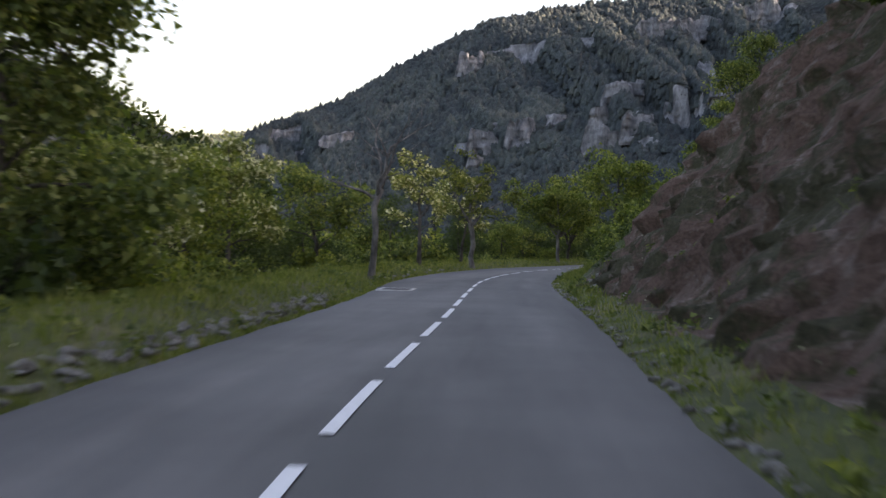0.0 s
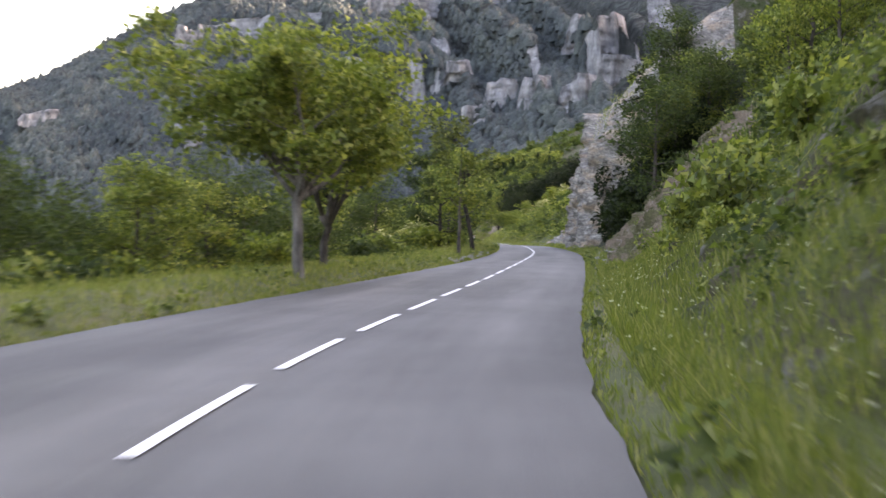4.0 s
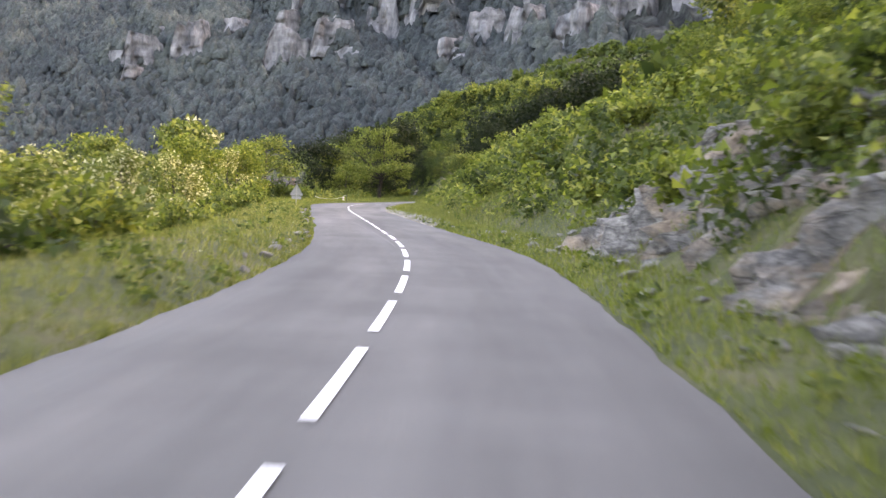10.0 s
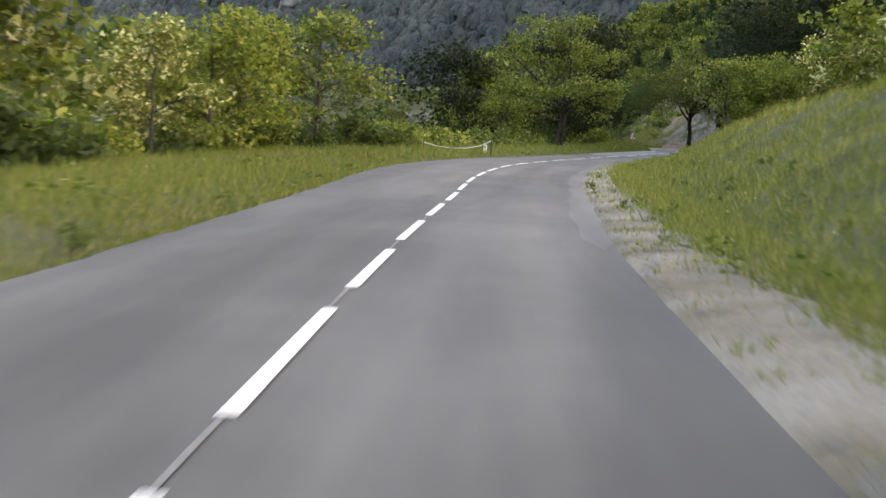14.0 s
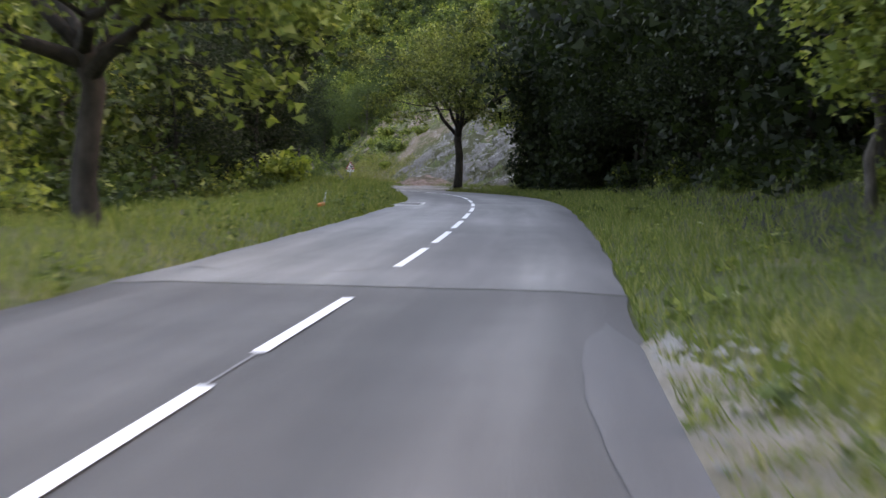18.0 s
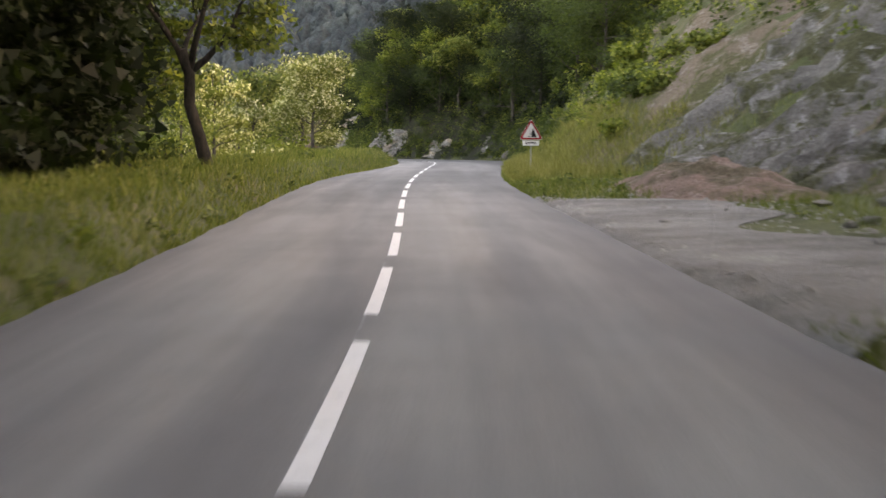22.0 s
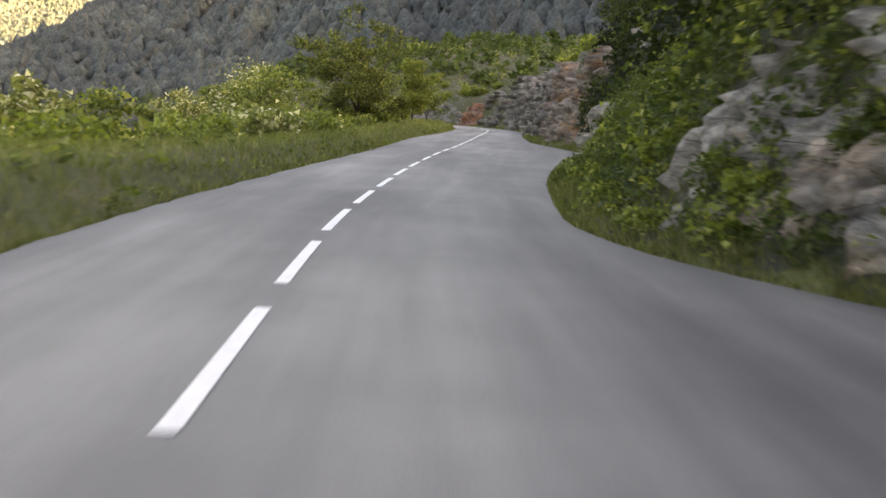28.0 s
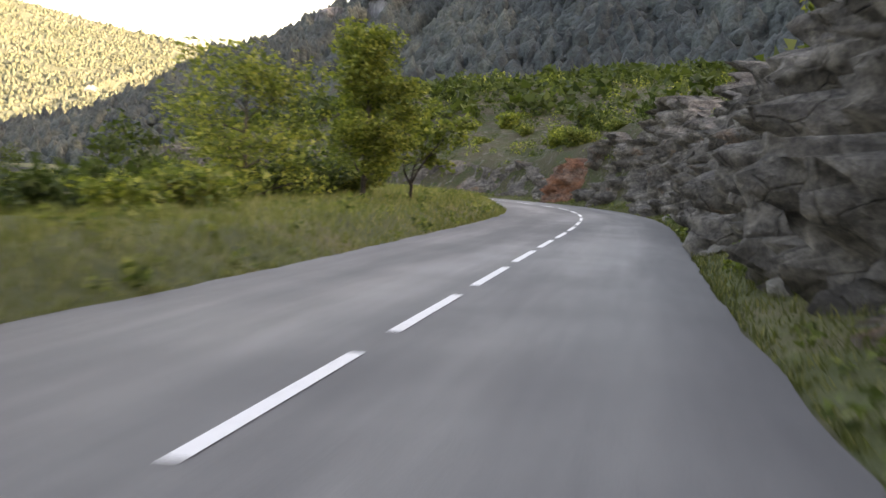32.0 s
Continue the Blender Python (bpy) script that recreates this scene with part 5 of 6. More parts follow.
    rows_of(430, 474, 0.9, 2.0, 6.0, [SHADE_TREES, DARKS, OAKS], 0.42, 0.66, r, g, 1)
    rows_of(474, 500, 1.6, 3.6, 8, [DARKS, OAKS, SHADE_TREES], 0.36, 0.6, r, g, 1)
    rows_of(420, 505, 1.6, 7, 24, [PINES, OAKS, OAKS, PINES], 0.42, 0.72, r, g, 1)
    rows_of(459, 483, 0.7, 0.5, 1.3, [SHRUBS["dark"], SHRUBS["lime"]], 0.22, 0.42, r, b, 1)
    rows_of(462, 483, 1.6, 2.2, 4.2, [SHRUBS["dark"], SHRUBS["lime"]], 0.4, 0.8, r, b, 1)
    rows_of(484, 512, 2.4, 4.0, 8.0, [SHRUBS["dark"], SHRUBS["lime"]], 0.7, 1.3, r, b, 1)
    rows_of(488, 513, 1.8, 3.2, 7.5, [DARKS, SHADE_TREES, OAKS], 0.3, 0.46, r, g, 1)
    rows_of(512, 632, 1.7, 4.2, 18, [SHRUBS["dark"], SHRUBS["lime"], SHRUBS["dark"]], 0.5, 1.2, r, b, 1)
    for s, l in ((530, 6.2), (536, 6.6), (541, 6.0), (527, 6.8)):
        plant(SHRUBS["lime"], s, l, 1.0, r, b)


left_side()
right_side()
set_bushes()
set_trees()


# ---- woods on the slopes ----
def clump_cloud(centres, sizes, r, quads, leaf=0.34):
    n = len(centres)
    off = r.normal(size=(n, quads, 3))
    off = off / np.linalg.norm(off, axis=2, keepdims=True) * (r.random((n, quads, 1)) ** 0.4)
    off[..., 2] *= 0.85
    c = (centres[:, None] + off * sizes[:, None, None] * 0.5 * (1, 1, 1)).reshape(-1, 3)
    k = np.repeat(sizes, quads) * leaf
    v, f = leaf_blades(c, 1.0, r)
    v = c.repeat(3, 0) + (v - c.repeat(3, 0)) * k.repeat(3)[:, None]
    return v, f


def far_crowns(centres, sizes, r):
    """Crowns of a far wood: uneven domes and cones, each of a few facets, one beside the other."""
    n, sides = len(centres), 5
    cone = r.random(n) < 0.3
    tall = sizes * np.where(cone, r.uniform(0.9, 1.3, n), r.uniform(0.55, 0.85, n))
    a = r.uniform(0, 6.283, n)[:, None] + np.arange(sides) * 2 * math.pi / sides
    rings = []
    for level, wide in ((-0.15, 0.48), (0.5, 0.44)):
        k = sizes[:, None] * np.where(cone[:, None], wide * (0.95 - 0.5 * level), wide) * r.uniform(0.72, 1.28, (n, sides))
        rings.append(np.stack([np.cos(a) * k, np.sin(a) * k, (tall[:, None] * (level + r.uniform(-0.1, 0.1, (n, sides))))], -1))
    top = np.stack([r.normal(size=n) * 0.06 * sizes, r.normal(size=n) * 0.06 * sizes, tall], -1)[:, None]
    v = (centres[:, None] + np.concatenate(rings + [top], 1)).reshape(-1, 3)
    one = []
    for ring in range(1):
        for i in range(sides):
            j = (i + 1) % sides
            p, q = ring * sides, (ring + 1) * sides
            one += [(p + i, p + j, q + j), (p + i, q + j, q + i)]
    one += [(sides + i, sides + (i + 1) % sides, 2 * sides) for i in range(sides)]
    f = (np.arange(n)[:, None, None] * (2 * sides + 1) + np.array(one)[None]).reshape(-1, 3)
    return v, f


def slope_woods():
    r = np.random.default_rng(61)
    # the hillside above the road
    n = 5200
    s = r.uniform(-40, 632, n)
    l = right_of(s) + 13 + 56 * r.random(n) ** 1.2
    size = r.uniform(1.6, 4.0, n) * np.where(s > 512, 0.6, 1.0)
    up = ground_up(s, l) + size * 0.35
    v, f = clump_cloud(along(s, l, up), size, r, 20, 0.42)
    tagged(mesh("hillside_wood", v, f, LEAF_DARK), "mixed wood covering the hillside", "wood", kind="stuff")
    # scrub that covers the banks
    for leaf, n in ((LEAF_DARK, 1700), (LEAF_OAK, 1400), (LEAF_LIME, 800)):
        s = np.concatenate([r.uniform(44, 148, n * 3 // 10), r.uniform(168, 240, n // 5), r.uniform(352, 424, n // 6), r.uniform(424, 505, n // 4), r.uniform(505, 632, n // 3)])
        far = np.where(s > 505, 34, 13)
        start = np.where(s > 505, high_r(s) / rise_r(s) + 0.5, np.where((s > 104) & (s < 138), 5.0, 0.4)) + np.where((s > 352) & (s < 396), 4.5, 0)
        l = right_of(s) + verge_r(s) + start + (far - start) * r.random(len(s))
        size = r.uniform(0.5, 1.5, len(s)) * (0.7 + 0.05 * (l - right_of(s))) * np.where((s > 168) & (s < 240), 1.5, 1.0)
        ok = wobble(s, l, 0.5, 3.0) + r.normal(size=len(s)) * 0.3 > -0.35
        if leaf is not LEAF_DARK:
            ok &= (s < 505) | (r.random(len(s)) < (0.35 if leaf is LEAF_OAK else 0.05))
        v, f = clump_cloud(along(s, l, ground_up(s, l) + size * 0.25)[ok], size[ok], r, 84, 0.12)
        tagged(mesh("bank_scrub", v, f, leaf), "low leafy scrub covering the bank", "scrub", kind="stuff")
    # ferns and low green between the rocks of the outcrop
    for leaf, n, n2 in ((LEAF_DARK, 3400, 700), (LEAF_OAK, 1300, 350)):
        s = r.uniform(424, 468, n)
        d = 0.1 + 5.5 * r.random(n) ** 1.3
        l = right_of(s) + verge_r(s) * 0.7 + d
        size = r.uniform(0.4, 1.1, n) * (0.8 + 0.12 * d)
        ok = wobble(s, l, 0.9, 4.0) + r.normal(size=n) * 0.35 > -0.2
        v, f = clump_cloud(along(s, l, ground_up(s, l) + size * 0.15)[ok], size[ok], r, 70, 0.12)
        more = np.random.default_rng(n)
        s2 = more.uniform(466, 497, n2)
        l2 = right_of(s2) + verge_r(s2) * 0.5 + 0.3 + 4.0 * more.random(n2)
        v2, f2 = clump_cloud(along(s2, l2, ground_up(s2, l2) + 0.1), more.uniform(0.3, 0.75, n2), more, 90, 0.12)
        tagged(mesh("bank_scrub", v2, f2, leaf), "low leafy scrub covering the bank", "scrub", kind="stuff")
        tagged(mesh("outcrop_scrub", v, f, leaf), "low green plants between the rocks of the slope", "scrub", kind="stuff")
    # the closed roof and floor of the dark wood, shade put into leaf colour
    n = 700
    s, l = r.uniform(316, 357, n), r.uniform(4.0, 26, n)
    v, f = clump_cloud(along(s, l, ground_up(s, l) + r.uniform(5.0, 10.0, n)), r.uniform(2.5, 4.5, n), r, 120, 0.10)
    tagged(mesh("wood_canopy", v, f, LEAF_SHADE_TONE), "closed leafy roof of the dark wood", "canopy", kind="stuff")
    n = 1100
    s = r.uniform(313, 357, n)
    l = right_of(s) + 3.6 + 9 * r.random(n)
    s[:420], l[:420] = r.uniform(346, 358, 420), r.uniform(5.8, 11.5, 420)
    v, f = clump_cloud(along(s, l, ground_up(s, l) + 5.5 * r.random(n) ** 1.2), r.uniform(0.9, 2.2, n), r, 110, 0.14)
    tagged(mesh("wood_undergrowth", v, f, LEAF_SHADE_TONE), "shade-darkened undergrowth between the trunks of the wood", "undergrowth", kind="stuff")
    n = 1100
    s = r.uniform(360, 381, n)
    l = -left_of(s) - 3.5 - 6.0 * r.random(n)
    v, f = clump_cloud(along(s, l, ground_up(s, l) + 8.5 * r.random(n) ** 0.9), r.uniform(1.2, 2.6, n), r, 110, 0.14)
    tagged(mesh("wood_undergrowth", v, f, LEAF_SHADE_TONE), "shade-darkened undergrowth between the trunks of the wood", "undergrowth", kind="stuff")
    # Leaf roof added overhead to keep sky light off the trees below.
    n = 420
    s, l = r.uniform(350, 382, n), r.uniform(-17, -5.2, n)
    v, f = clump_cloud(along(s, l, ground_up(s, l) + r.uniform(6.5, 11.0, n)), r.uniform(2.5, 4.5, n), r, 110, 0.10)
    tagged(mesh("wood_canopy", v, f, LEAF_SHADE_TONE), "closed leafy roof of the dark wood", "canopy", kind="stuff")
    # Bushes coloured near black for the shade beside the rock wall.
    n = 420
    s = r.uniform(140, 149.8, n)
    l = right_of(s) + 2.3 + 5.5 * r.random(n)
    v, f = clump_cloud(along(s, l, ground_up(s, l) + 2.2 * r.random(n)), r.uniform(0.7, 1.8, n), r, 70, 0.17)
    tagged(mesh("bank_thicket", v, f, LEAF_SHADE_TONE), "shade-darkened bushes crowded beside the rock wall", "thicket", kind="stuff")
    for leaf, n in ((LEAF_SHADE_TONE, 240), (LEAF_DARK, 130)):
        s = r.uniform(497, 506.5, n)
        l = right_of(s) + verge_r(s) + 0.2 + 4.5 * r.random(n)
        v, f = clump_cloud(along(s, l, ground_up(s, l) + 1.4 * r.random(n)), r.uniform(0.6, 1.6, n), r, 80, 0.14)
        tagged(mesh("bank_thicket", v, f, leaf), "dark bushes hanging between the rocks", "thicket", kind="stuff")
    # Near-black inner clumps, shade put into their colour, under the lighter leaves.
    for leaf, n, low, high, quads, first, wide in ((LEAF_SHADE_TONE, 700, 1.2, 2.4, 80, 1.2, 4), (LEAF_DARK, 1100, 1.0, 2.4, 70, 2.0, 22), (LEAF_OAK, 2300, 0.8, 2.2, 70, 3.0, 26)):
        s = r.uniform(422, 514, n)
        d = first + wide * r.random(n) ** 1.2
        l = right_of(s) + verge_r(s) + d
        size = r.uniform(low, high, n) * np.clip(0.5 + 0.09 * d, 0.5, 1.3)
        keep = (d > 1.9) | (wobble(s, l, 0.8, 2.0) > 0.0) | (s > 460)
        lift = r.uniform(0.0, 0.5, n) if leaf is LEAF_SHADE_TONE else r.uniform(0.4, 1.2, n)
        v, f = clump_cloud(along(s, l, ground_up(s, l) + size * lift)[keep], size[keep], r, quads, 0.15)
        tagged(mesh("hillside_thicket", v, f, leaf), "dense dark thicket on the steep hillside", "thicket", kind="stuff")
    n = 1500
    s = r.uniform(-40, 632, n)
    l = -(left_of(s) + 22 + 46 * r.random(n))
    size = r.uniform(2.5, 5.5, n)
    v, f = clump_cloud(along(s, l, ground_up(s, l) + size * 0.35), size, r, 18, 0.42)
    tagged(mesh("valley_wood", v, f, LEAF_OAK), "mixed wood down the valley side", "wood", kind="stuff")


slope_woods()


def mountain_woods():
    r = np.random.default_rng(62)
    for name, (pos, rocky), n, quads, lo, hi, leaf, label in (("mountain_wood", FACE, 62000, 18, 3.2, 7.5, LEAF_FAR_HAZED, "dark wood covering the mountainside"), ("hill_wood", HILL, 2600, 22, 3.5, 7.5, LEAF_DARK, "wood covering the hill across the valley"),
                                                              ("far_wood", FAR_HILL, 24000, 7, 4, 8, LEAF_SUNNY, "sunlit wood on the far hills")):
        a = pos.shape[0]
        most = 0.82 if name == "mountain_wood" else 0.98
        i, j = r.integers(0, int((a - 1) * most), n * 2), r.integers(1, pos.shape[1] - 2, n * 2)
        p = pos[i, j]
        edge1, edge2 = pos[i + 1, j] - p, pos[i, j + 1] - p
        area = np.linalg.norm(np.cross(edge1, edge2), axis=1)
        chance = np.clip(area / np.percentile(area, 90), 0, 1)
        keep = np.nonzero((rocky[i, j] == 0) & (r.random(n * 2) < 0.25 + 0.75 * chance))[0][:n]
        p = (p + edge1 * r.random((n * 2, 1)) + edge2 * r.random((n * 2, 1)))[keep]
        size = r.uniform(lo, hi, len(keep))
        p[:, 2] += size * 0.25
        if name == "hill_wood":
            v, f = clump_cloud(p, size, r, quads, 0.3)
        else:
            clear = np.ones(len(p), bool)
            for x, y, z, wide, tall in CRAGS:
                way = np.array([60 - x, 420 - y]) / math.hypot(60 - x, 420 - y)
                off = p[:, :2] - (x, y)
                ahead, aside = off @ way, off @ np.array([way[1], -way[0]])
                clear &= (np.abs(aside) > wide * 0.42) | (ahead < -4) | (ahead > 14) | (r.random(len(p)) < 0.12)
            p, size = p[clear], size[clear]
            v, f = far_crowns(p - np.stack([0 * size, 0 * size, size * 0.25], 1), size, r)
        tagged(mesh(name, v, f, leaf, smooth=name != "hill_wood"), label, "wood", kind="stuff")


mountain_woods()


# ---- single trees that stand out ----
def hero(ob, s, l, turn=0.0, scale=1.0, sink=0.1):
    ob.matrix_basis = Matrix.Translation(on_ground(s, l, sink)) @ Matrix.Rotation(turn, 4, "Z") @ Matrix.Scale(scale, 4)


hero(grow_forked("dead_tree", 71, 6.6, 0.115, 0.45, 2.4, 0, 0.2, LEAF_OAK, BARK_PALE, "bare dead tree with broken grey limbs", "dead tree", (0.05, 0), limbs=5, arch=0.3, crook=0.3, sub=4, first=0.2), 40.4, -3.25)
hero(grow_forked("oak", 72, 6.4, 0.15, 0.4, 2.1, 2600, 0.16, LEAF_OLIVE, BARK_PALE, "gnarled oak with bare crooked limbs", lean=(-0.05, 0), limbs=5, low=0.3, fill=0.26, crook=0.3, sub=4, first=0.4), 69.2, -3.5)
hero(grow("oak", 73, 5.2, 0.1, 0.35, 1.8, 1300, 0.19, LEAF_BLOSSOM, BARK, "thin crooked tree with pale leaves", lean=(0.05, 0), limbs=8, fill=0.4, twist=0.6), 71, -4.6)
hero(grow_forked("oak", 74, 5.9, 0.13, 0.38, 2.8, 11000, 0.16, LEAF_LIME, BARK_PALE, "full oak in fresh yellow-green leaf", lean=(-0.03, 0), limbs=7, low=0.2, fill=0.3, crook=0.22, first=0.0), 90.8, -3.7)
hero(grow_forked("oak", 75, 5.8, 0.12, 0.26, 3.0, 11000, 0.16, LEAF_LIME, BARK, "full oak in fresh yellow-green leaf", limbs=8, low=0.15, fill=0.32, crook=0.2), 97.5, -4.6)
hero(grow("oak", 76, 5.0, 0.09, 0.4, 1.5, 1200, 0.18, LEAF_OAK, BARK, "thin oak at the road's edge", limbs=7, fill=0.4), 118.5, -2.9)
hero(grow_forked("oak", 77, 7.2, 0.115, 0.42, 2.2, 3000, 0.17, LEAF_OLIVE, BARK_DARK, "dark half-bare oak leaning over the verge", lean=(-0.1, 0.03), limbs=5, fill=0.28, crook=0.24), 127.6, -3.0)
hero(grow("oak", 111, 6.8, 0.12, 0.2, 2.0, 3400, 0.18, LEAF_DARK, BARK_DARK, "dark close-grown tree behind the verge", limbs=11, fill=0.5), 131.5, -5.0)
hero(grow("oak", 112, 5.2, 0.09, 0.2, 1.7, 2600, 0.17, LEAF_LIME, BARK, "slender roadside tree in bright leaf", limbs=9, fill=0.5), 135, -4.2)
hero(grow("oak", 78, 5.6, 0.1, 0.22, 1.9, 2400, 0.19, LEAF_LIME, BARK, "slender roadside tree in bright leaf", limbs=10, fill=0.5), 141.5, -5.2)
hero(grow("oak", 90, 5.2, 0.1, 0.2, 1.8, 2200, 0.19, LEAF_LIME, BARK, "slender roadside tree in bright leaf", limbs=10, fill=0.5), 149, -5.8)
hero(grow("oak", 79, 4.6, 0.12, 0.3, 2.3, 2200, 0.2, LEAF_LIME, BARK, "tree leaning over the bank in light leaf", lean=(-0.12, 0), limbs=9, fill=0.42, twist=0.5), 66, 4.9)
hero(grow_forked("oak", 80, 8.2, 0.21, 0.33, 4.2, 11000, 0.17, LEAF_LIME, BARK_DARK, "broad old oak with spreading level limbs", limbs=7, low=0.25, fill=0.25, arch=0.75, crook=0.2, sub=6, first=0.6), 309.2, -4.95)
hero(grow_forked("walnut_tree", 81, 9.6, 0.235, 0.37, 5.4, 20000, 0.15, LEAF_OLIVE, BARK_DARK, "round-headed tree standing at the road's edge", limbs=6, fill=0.26, arch=0.72, crook=0.17, sub=7, first=0.3), 360.4, 3.65)
hero(grow_forked("oak", 82, 7.0, 0.16, 0.42, 2.8, 6500, 0.17, LEAF_LIME, BARK_DARK, "tree with a leaning bare trunk", lean=(-0.22, 0.05), limbs=5, fill=0.3), 384, -4.7)
hero(grow("oak", 83, 6.8, 0.12, 0.42, 2.7, 3400, 0.2, LEAF_SHADE_TONE, BARK_DARK, "tree with a dark straight trunk at the verge", limbs=9, fill=0.5), 374, -7.2)
hero(grow("locust_tree", 84, 6.0, 0.12, 0.25, 2.4, 4600, 0.18, LEAF_BLOSSOM, BARK, "locust tree hung with pale blossom", limbs=9, fill=0.5), 426, -6.4)
hero(grow("locust_tree", 85, 6.2, 0.13, 0.13, 2.9, 8500, 0.18, LEAF_BLOSSOM, BARK, "locust tree hung with pale blossom", limbs=9, fill=0.5), 439.5, -6.0)
hero(grow("locust_tree", 114, 5.8, 0.1, 0.1, 2.4, 6000, 0.17, LEAF_BLOSSOM, BARK, "locust tree hung with pale blossom", limbs=10, fill=0.5), 446, -6.6)
hero(grow("locust_tree", 115, 5.0, 0.09, 0.1, 2.2, 5000, 0.17, LEAF_BLOSSOM, BARK, "locust tree hung with pale blossom", limbs=10, fill=0.5), 452, -6.8)
hero(grow_forked("oak", 86, 6.4, 0.11, 0.14, 2.9, 13000, 0.17, LEAF_OLIVE, BARK, "full spreading tree at the edge of the meadow", limbs=10, low=0.05, fill=0.25, arch=0.5, crook=0.16, sub=7), 522, -7.0)
hero(grow("oak", 87, 5.2, 0.08, 0.12, 1.35, 6500, 0.15, LEAF_LIME, BARK, "slender young tree at the edge of the meadow", limbs=22, fill=0.6, upright=1.0), 547.5, -5.9)
hero(grow_forked("oak", 88, 3.3, 0.06, 0.2, 1.1, 1500, 0.16, LEAF_LIME, BARK_DARK, "small tree with a forked stem", limbs=3, fill=0.34), 549.5, -4.9)
hero(grow("oak", 89, 3.8, 0.12, 0.06, 2.4, 3400, 0.16, LEAF_OAK, BARK, "broad dense thicket at the edge of the meadow", limbs=12, fill=0.55), 545, -8.6)

hero(grow_forked("dead_shrub", 113, 1.9, 0.022, 0.12, 1.3, 0, 0.2, LEAF_OAK, BARK_PALE, "bare pale twigs of a dead shrub", "dead shrub", limbs=6, arch=0.3, crook=0.3, sub=5), 338, -4.3)
hero(grow("oak", 101, 7.6, 0.15, 0.05, 2.5, 9000, 0.19, LEAF_OAK, BARK, "tall dense tree beside the low kerb", limbs=16, fill=0.55), 20, -6.9)
hero(grow("oak", 102, 5.7, 0.12, 0.3, 1.7, 1500, 0.18, LEAF_BLOSSOM, BARK, "tall thin tree in pale young leaf", limbs=10, fill=0.36, upright=0.9), 60, -4.3)
hero(grow("oak", 103, 3.9, 0.12, 0.3, 2.2, 2800, 0.18, LEAF_OAK, BARK, "half-open oak with dark crooked limbs", limbs=10, fill=0.4, twist=0.5), 48, -6.4)
hero(grow("oak", 104, 4.3, 0.1, 0.06, 2.2, 3400, 0.17, LEAF_OAK, BARK, "broad young tree at the edge of the meadow", limbs=12, fill=0.55), 508, -9.6)
hero(grow("locust_tree", 105, 4.5, 0.1, 0.06, 2.4, 3200, 0.17, LEAF_BLOSSOM, BARK, "broad young tree at the edge of the meadow", limbs=12, fill=0.55), 513, -11.0)


# ---- grass ----
def blades(name, n, s_range, side, near, far, low, high, mat, label, seed, bare=None, sheets=1.6):
    r = np.random.default_rng(seed)
    s = r.uniform(*s_range, n)
    f = r.random(n) ** sheets
    edge = right_of(s) if side > 0 else left_of(s)
    d = near + f * (far(s) - near)
    l = side * (edge + d)
    tuft = 0.5 + 0.5 * wobble(s * 3.1, l * 3.0, 1.0, seed)
    keep = r.random(n) < 0.25 + 0.9 * tuft
    if bare is not None:
        keep &= ~bare(s, d)
    s, l, d, tuft = s[keep], l[keep], d[keep], tuft[keep]
    n = len(s)
    h = (low + (high - low) * tuft * r.uniform(0.4, 1.0, n)) * np.clip(0.45 + d / 1.2, 0.45, 1)
    root = along(s, l, ground_up(s, l) - 0.03)
    a = r.uniform(0, 6.283, n)
    wide = np.stack([np.cos(a), np.sin(a), 0 * a], 1) * (r.uniform(0.007, 0.016, n))[:, None]
    tip = np.stack([r.normal(size=n) * 0.38 * h, r.normal(size=n) * 0.38 * h, h], 1)
    verts = np.stack([root - wide, root + wide, root + tip], 1).reshape(-1, 3)
    ob = mesh(name, verts, np.arange(3 * n).reshape(n, 3), mat)
    return tagged(ob, label, "grass", kind="stuff")


def gravel_zone(s, d):
    return ((s > 216) & (s < 294) & (d < 0.95 + 0.4 * wobble(s, d, 0.9, 5.0)) & (wobble(s, d, 2.6, 1.0) < 0.1)) | ((s > 361) & (s < 377) & (d < 3.0)) | ((s > 424) & (s < 458) & (d < 0.4))


blades("verge_grass", 80000, (-8, 132), -1, 0.02, lambda s: verge_l(s) + 1.8, 0.07, 0.34, GRASS, "green verge grass and weeds", 91)
blades("verge_grass", 75000, (120, 262), -1, 0.02, lambda s: verge_l(s) + 2.2, 0.07, 0.32, GRASS_MEADOW, "straw-green grass on the verge", 92)
blades("verge_grass", 100000, (240, 410), -1, 0.02, lambda s: verge_l(s) + 2.6, 0.10, 0.5, GRASS, "tall green grass beside the road", 93)
blades("verge_grass", 110000, (400, 600), -1, 0.02, lambda s: verge_l(s) + 2.2, 0.08, 0.4, GRASS_MEADOW, "seeding meadow grass beside the road", 94)
blades("bank_grass", 70000, (-8, 150), 1, 0.02, lambda s: verge_r(s) + 4.5, 0.06, 0.3, GRASS, "grass on the verge and bank", 95, lambda s, d: (s < 48) & (d > 0.9) & (wobble(s, d, 1.3, 2.0) < 0.6))
blades("bank_grass", 60000, (48, 106), 1, 0.4, lambda s: verge_r(s) + 5.5, 0.1, 0.5, GRASS, "long grass hanging over the bank", 90)
blades("bank_grass", 100000, (150, 300), 1, 0.05, lambda s: verge_r(s) + 7.0, 0.08, 0.4, GRASS, "grass on the verge and bank", 96, gravel_zone)
blades("bank_grass", 90000, (290, 424), 1, 0.03, lambda s: verge_r(s) + 3.5, 0.1, 0.42, GRASS, "grass on the verge and bank", 97, gravel_zone)
